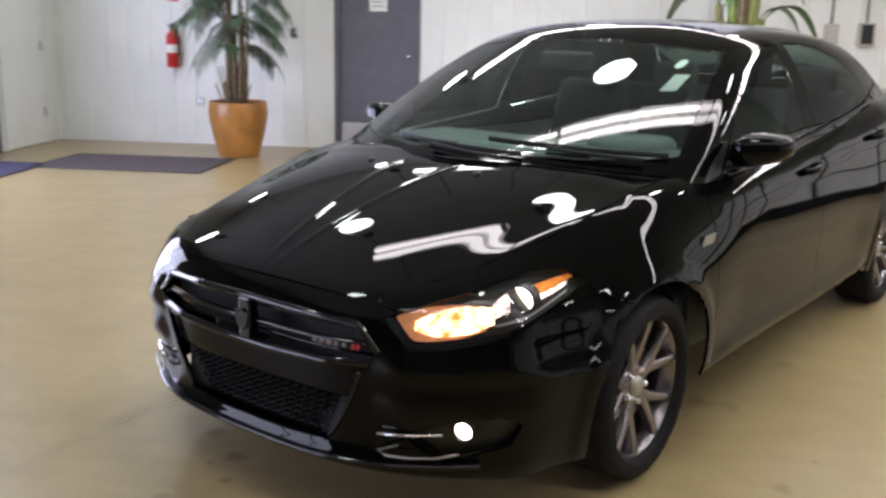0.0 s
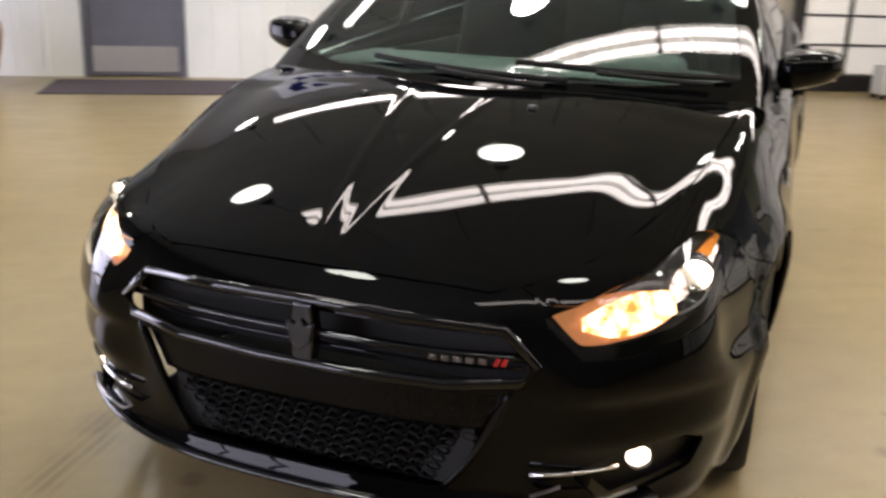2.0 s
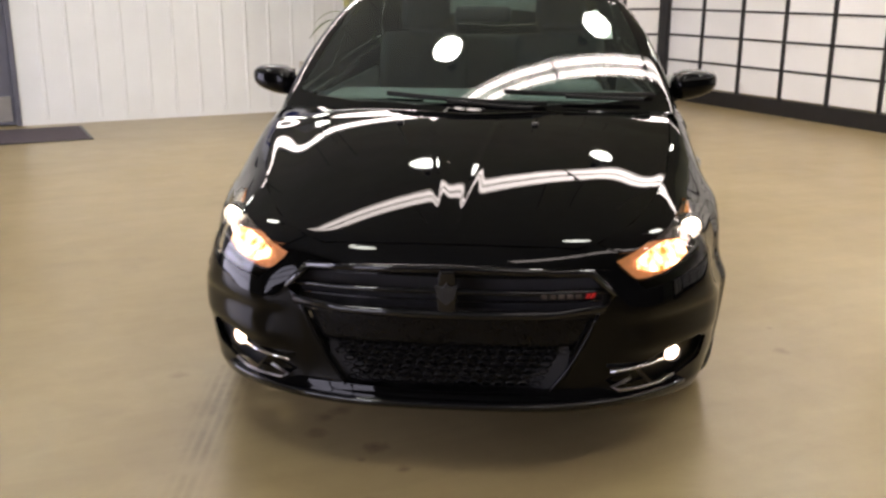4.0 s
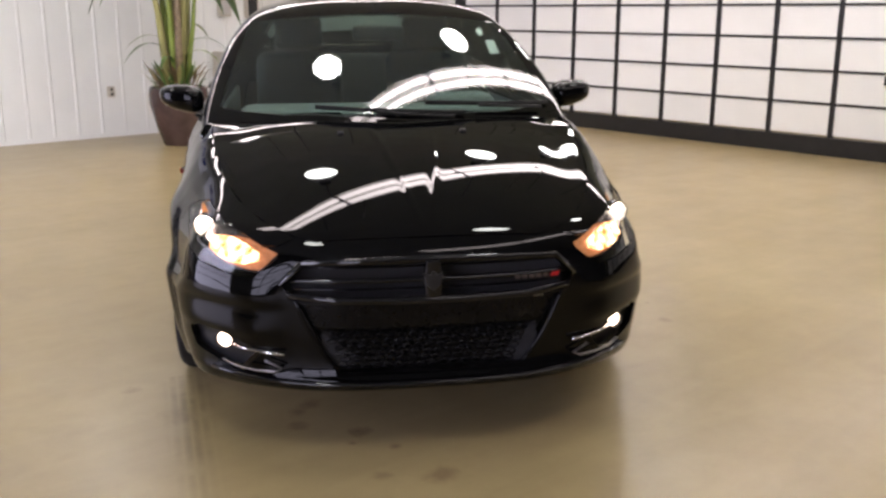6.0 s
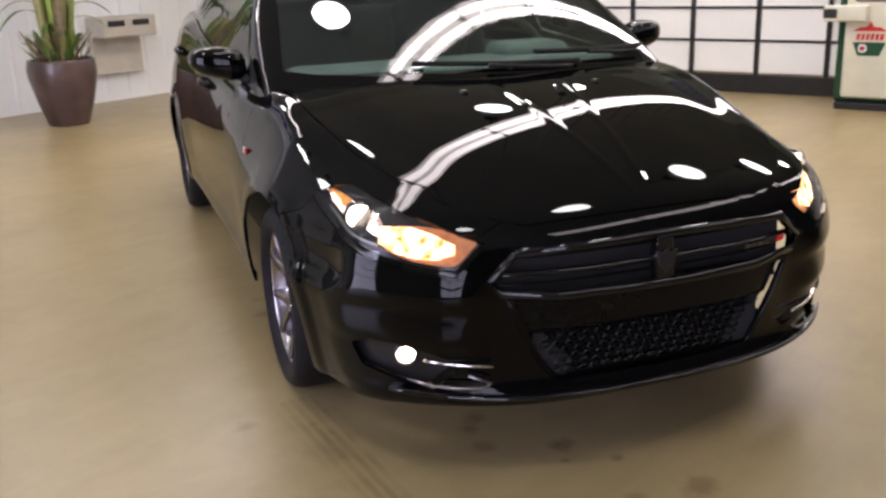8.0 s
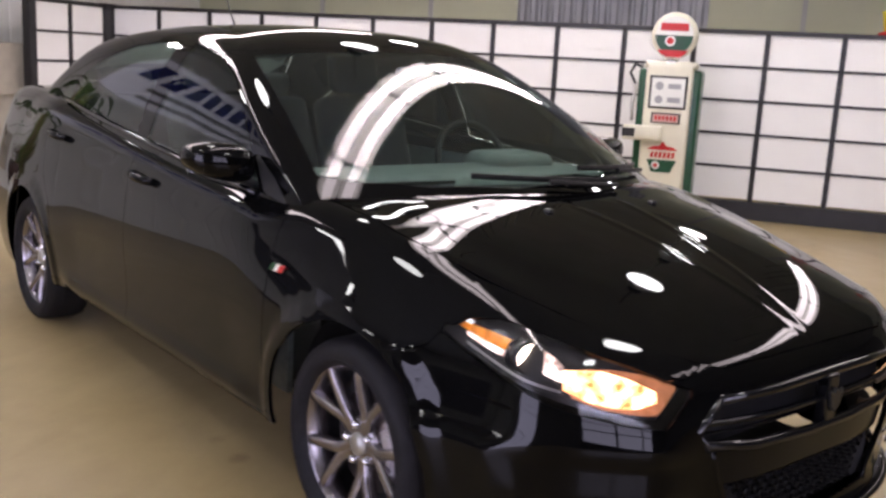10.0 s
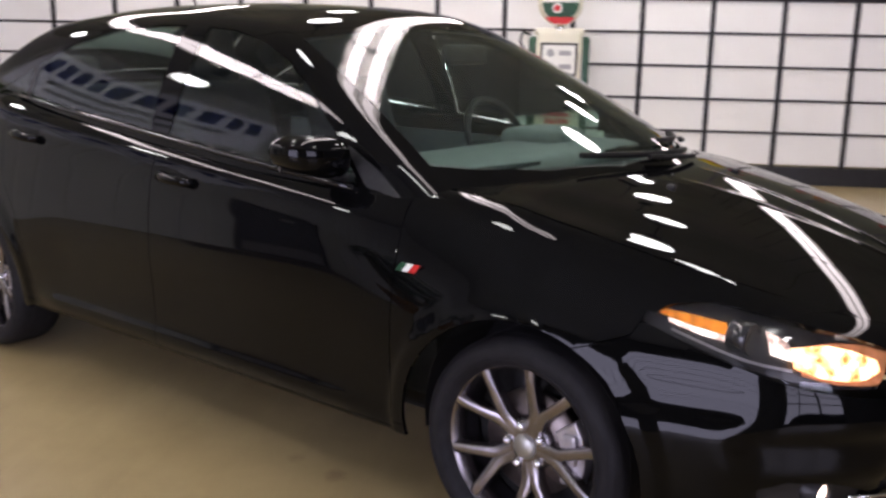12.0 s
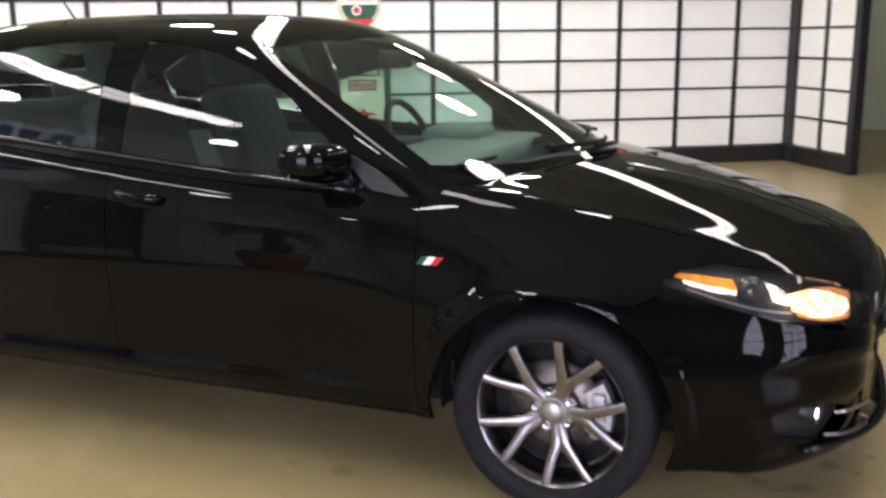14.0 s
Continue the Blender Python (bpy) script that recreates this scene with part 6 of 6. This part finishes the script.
for x in (-0.36, 0.36):
    seat = part("front_seat", soft_box(x - 0.25, x + 0.25, 1.10, 1.62, 0.42, 0.60, 0.06), M_SEAT, CAR, "dark cloth front seat", smooth=True)
    bk = soft_box(x - 0.235, x + 0.235, -0.07, 0.07, 0.0, 0.62, 0.06)
    bmesh.ops.transform(bk, matrix=Matrix.Translation((0, 1.60, 0.56)) @ Matrix.Rotation(radians(-20), 4, "X"), verts=bk.verts)
    part("seat_back", bk, M_SEAT, seat, smooth=True)
    hr = soft_box(x - 0.13, x + 0.13, -0.05, 0.05, 0.0, 0.19, 0.045)
    bmesh.ops.transform(hr, matrix=Matrix.Translation((0, 1.83, 1.16)) @ Matrix.Rotation(radians(-12), 4, "X"), verts=hr.verts)
    part("headrest", hr, M_SEAT, seat, smooth=True)
rear = part("rear_seat", soft_box(-0.62, 0.62, 2.05, 2.55, 0.42, 0.60, 0.06), M_SEAT, CAR, "dark cloth rear bench", smooth=True)
bk = soft_box(-0.62, 0.62, -0.07, 0.07, 0.0, 0.58, 0.06)
bmesh.ops.transform(bk, matrix=Matrix.Translation((0, 2.52, 0.55)) @ Matrix.Rotation(radians(-22), 4, "X"), verts=bk.verts)
part("bench_back", bk, M_SEAT, rear, smooth=True)
for x in (-0.4, 0.4):
    part("headrest", soft_box(x - 0.13, x + 0.13, 2.70, 2.80, 1.07, 1.22, 0.04), M_SEAT, rear, smooth=True)
hl = bmesh.new()
rows = []
for j in range(15):
    y = 1.06 + 1.35 * j / 14
    rows.append([hl.verts.new((x, y, float(roof(np.array([x]), np.array([y]))[0]) - 0.035)) for x in np.linspace(-0.54, 0.54, 13)])
for p0, p1 in zip(rows, rows[1:]):
    for k in range(12):
        hl.faces.new((p0[k], p1[k], p1[k + 1], p0[k + 1]))
part("headliner", hl, M_CREAM, CAR, "grey cloth headliner", smooth=True)
part("cabin_floor", boxed(-0.70, 0.70, 0.35, 2.9, 0.27, 0.30), M_WELL, CAR)
part("firewall", boxed(-0.70, 0.70, 0.36, 0.40, 0.27, 0.86), M_WELL, CAR)
part("parcel_shelf", boxed(-0.60, 0.60, 2.66, 3.04, 1.02, 1.04), M_DASH, CAR)
rv = soft_box(-0.12, 0.12, 0.83, 0.87, 1.235, 1.305, 0.018)
part("rear_view_mirror", rv, M_TRIM, CAR, smooth=True)
for side in (1, -1):
    part("door_card", boxed(side * 0.735, side * 0.755, 0.5, 2.55, 0.28, 0.905), M_DASH, CAR)
shell.free()
cabin.free()
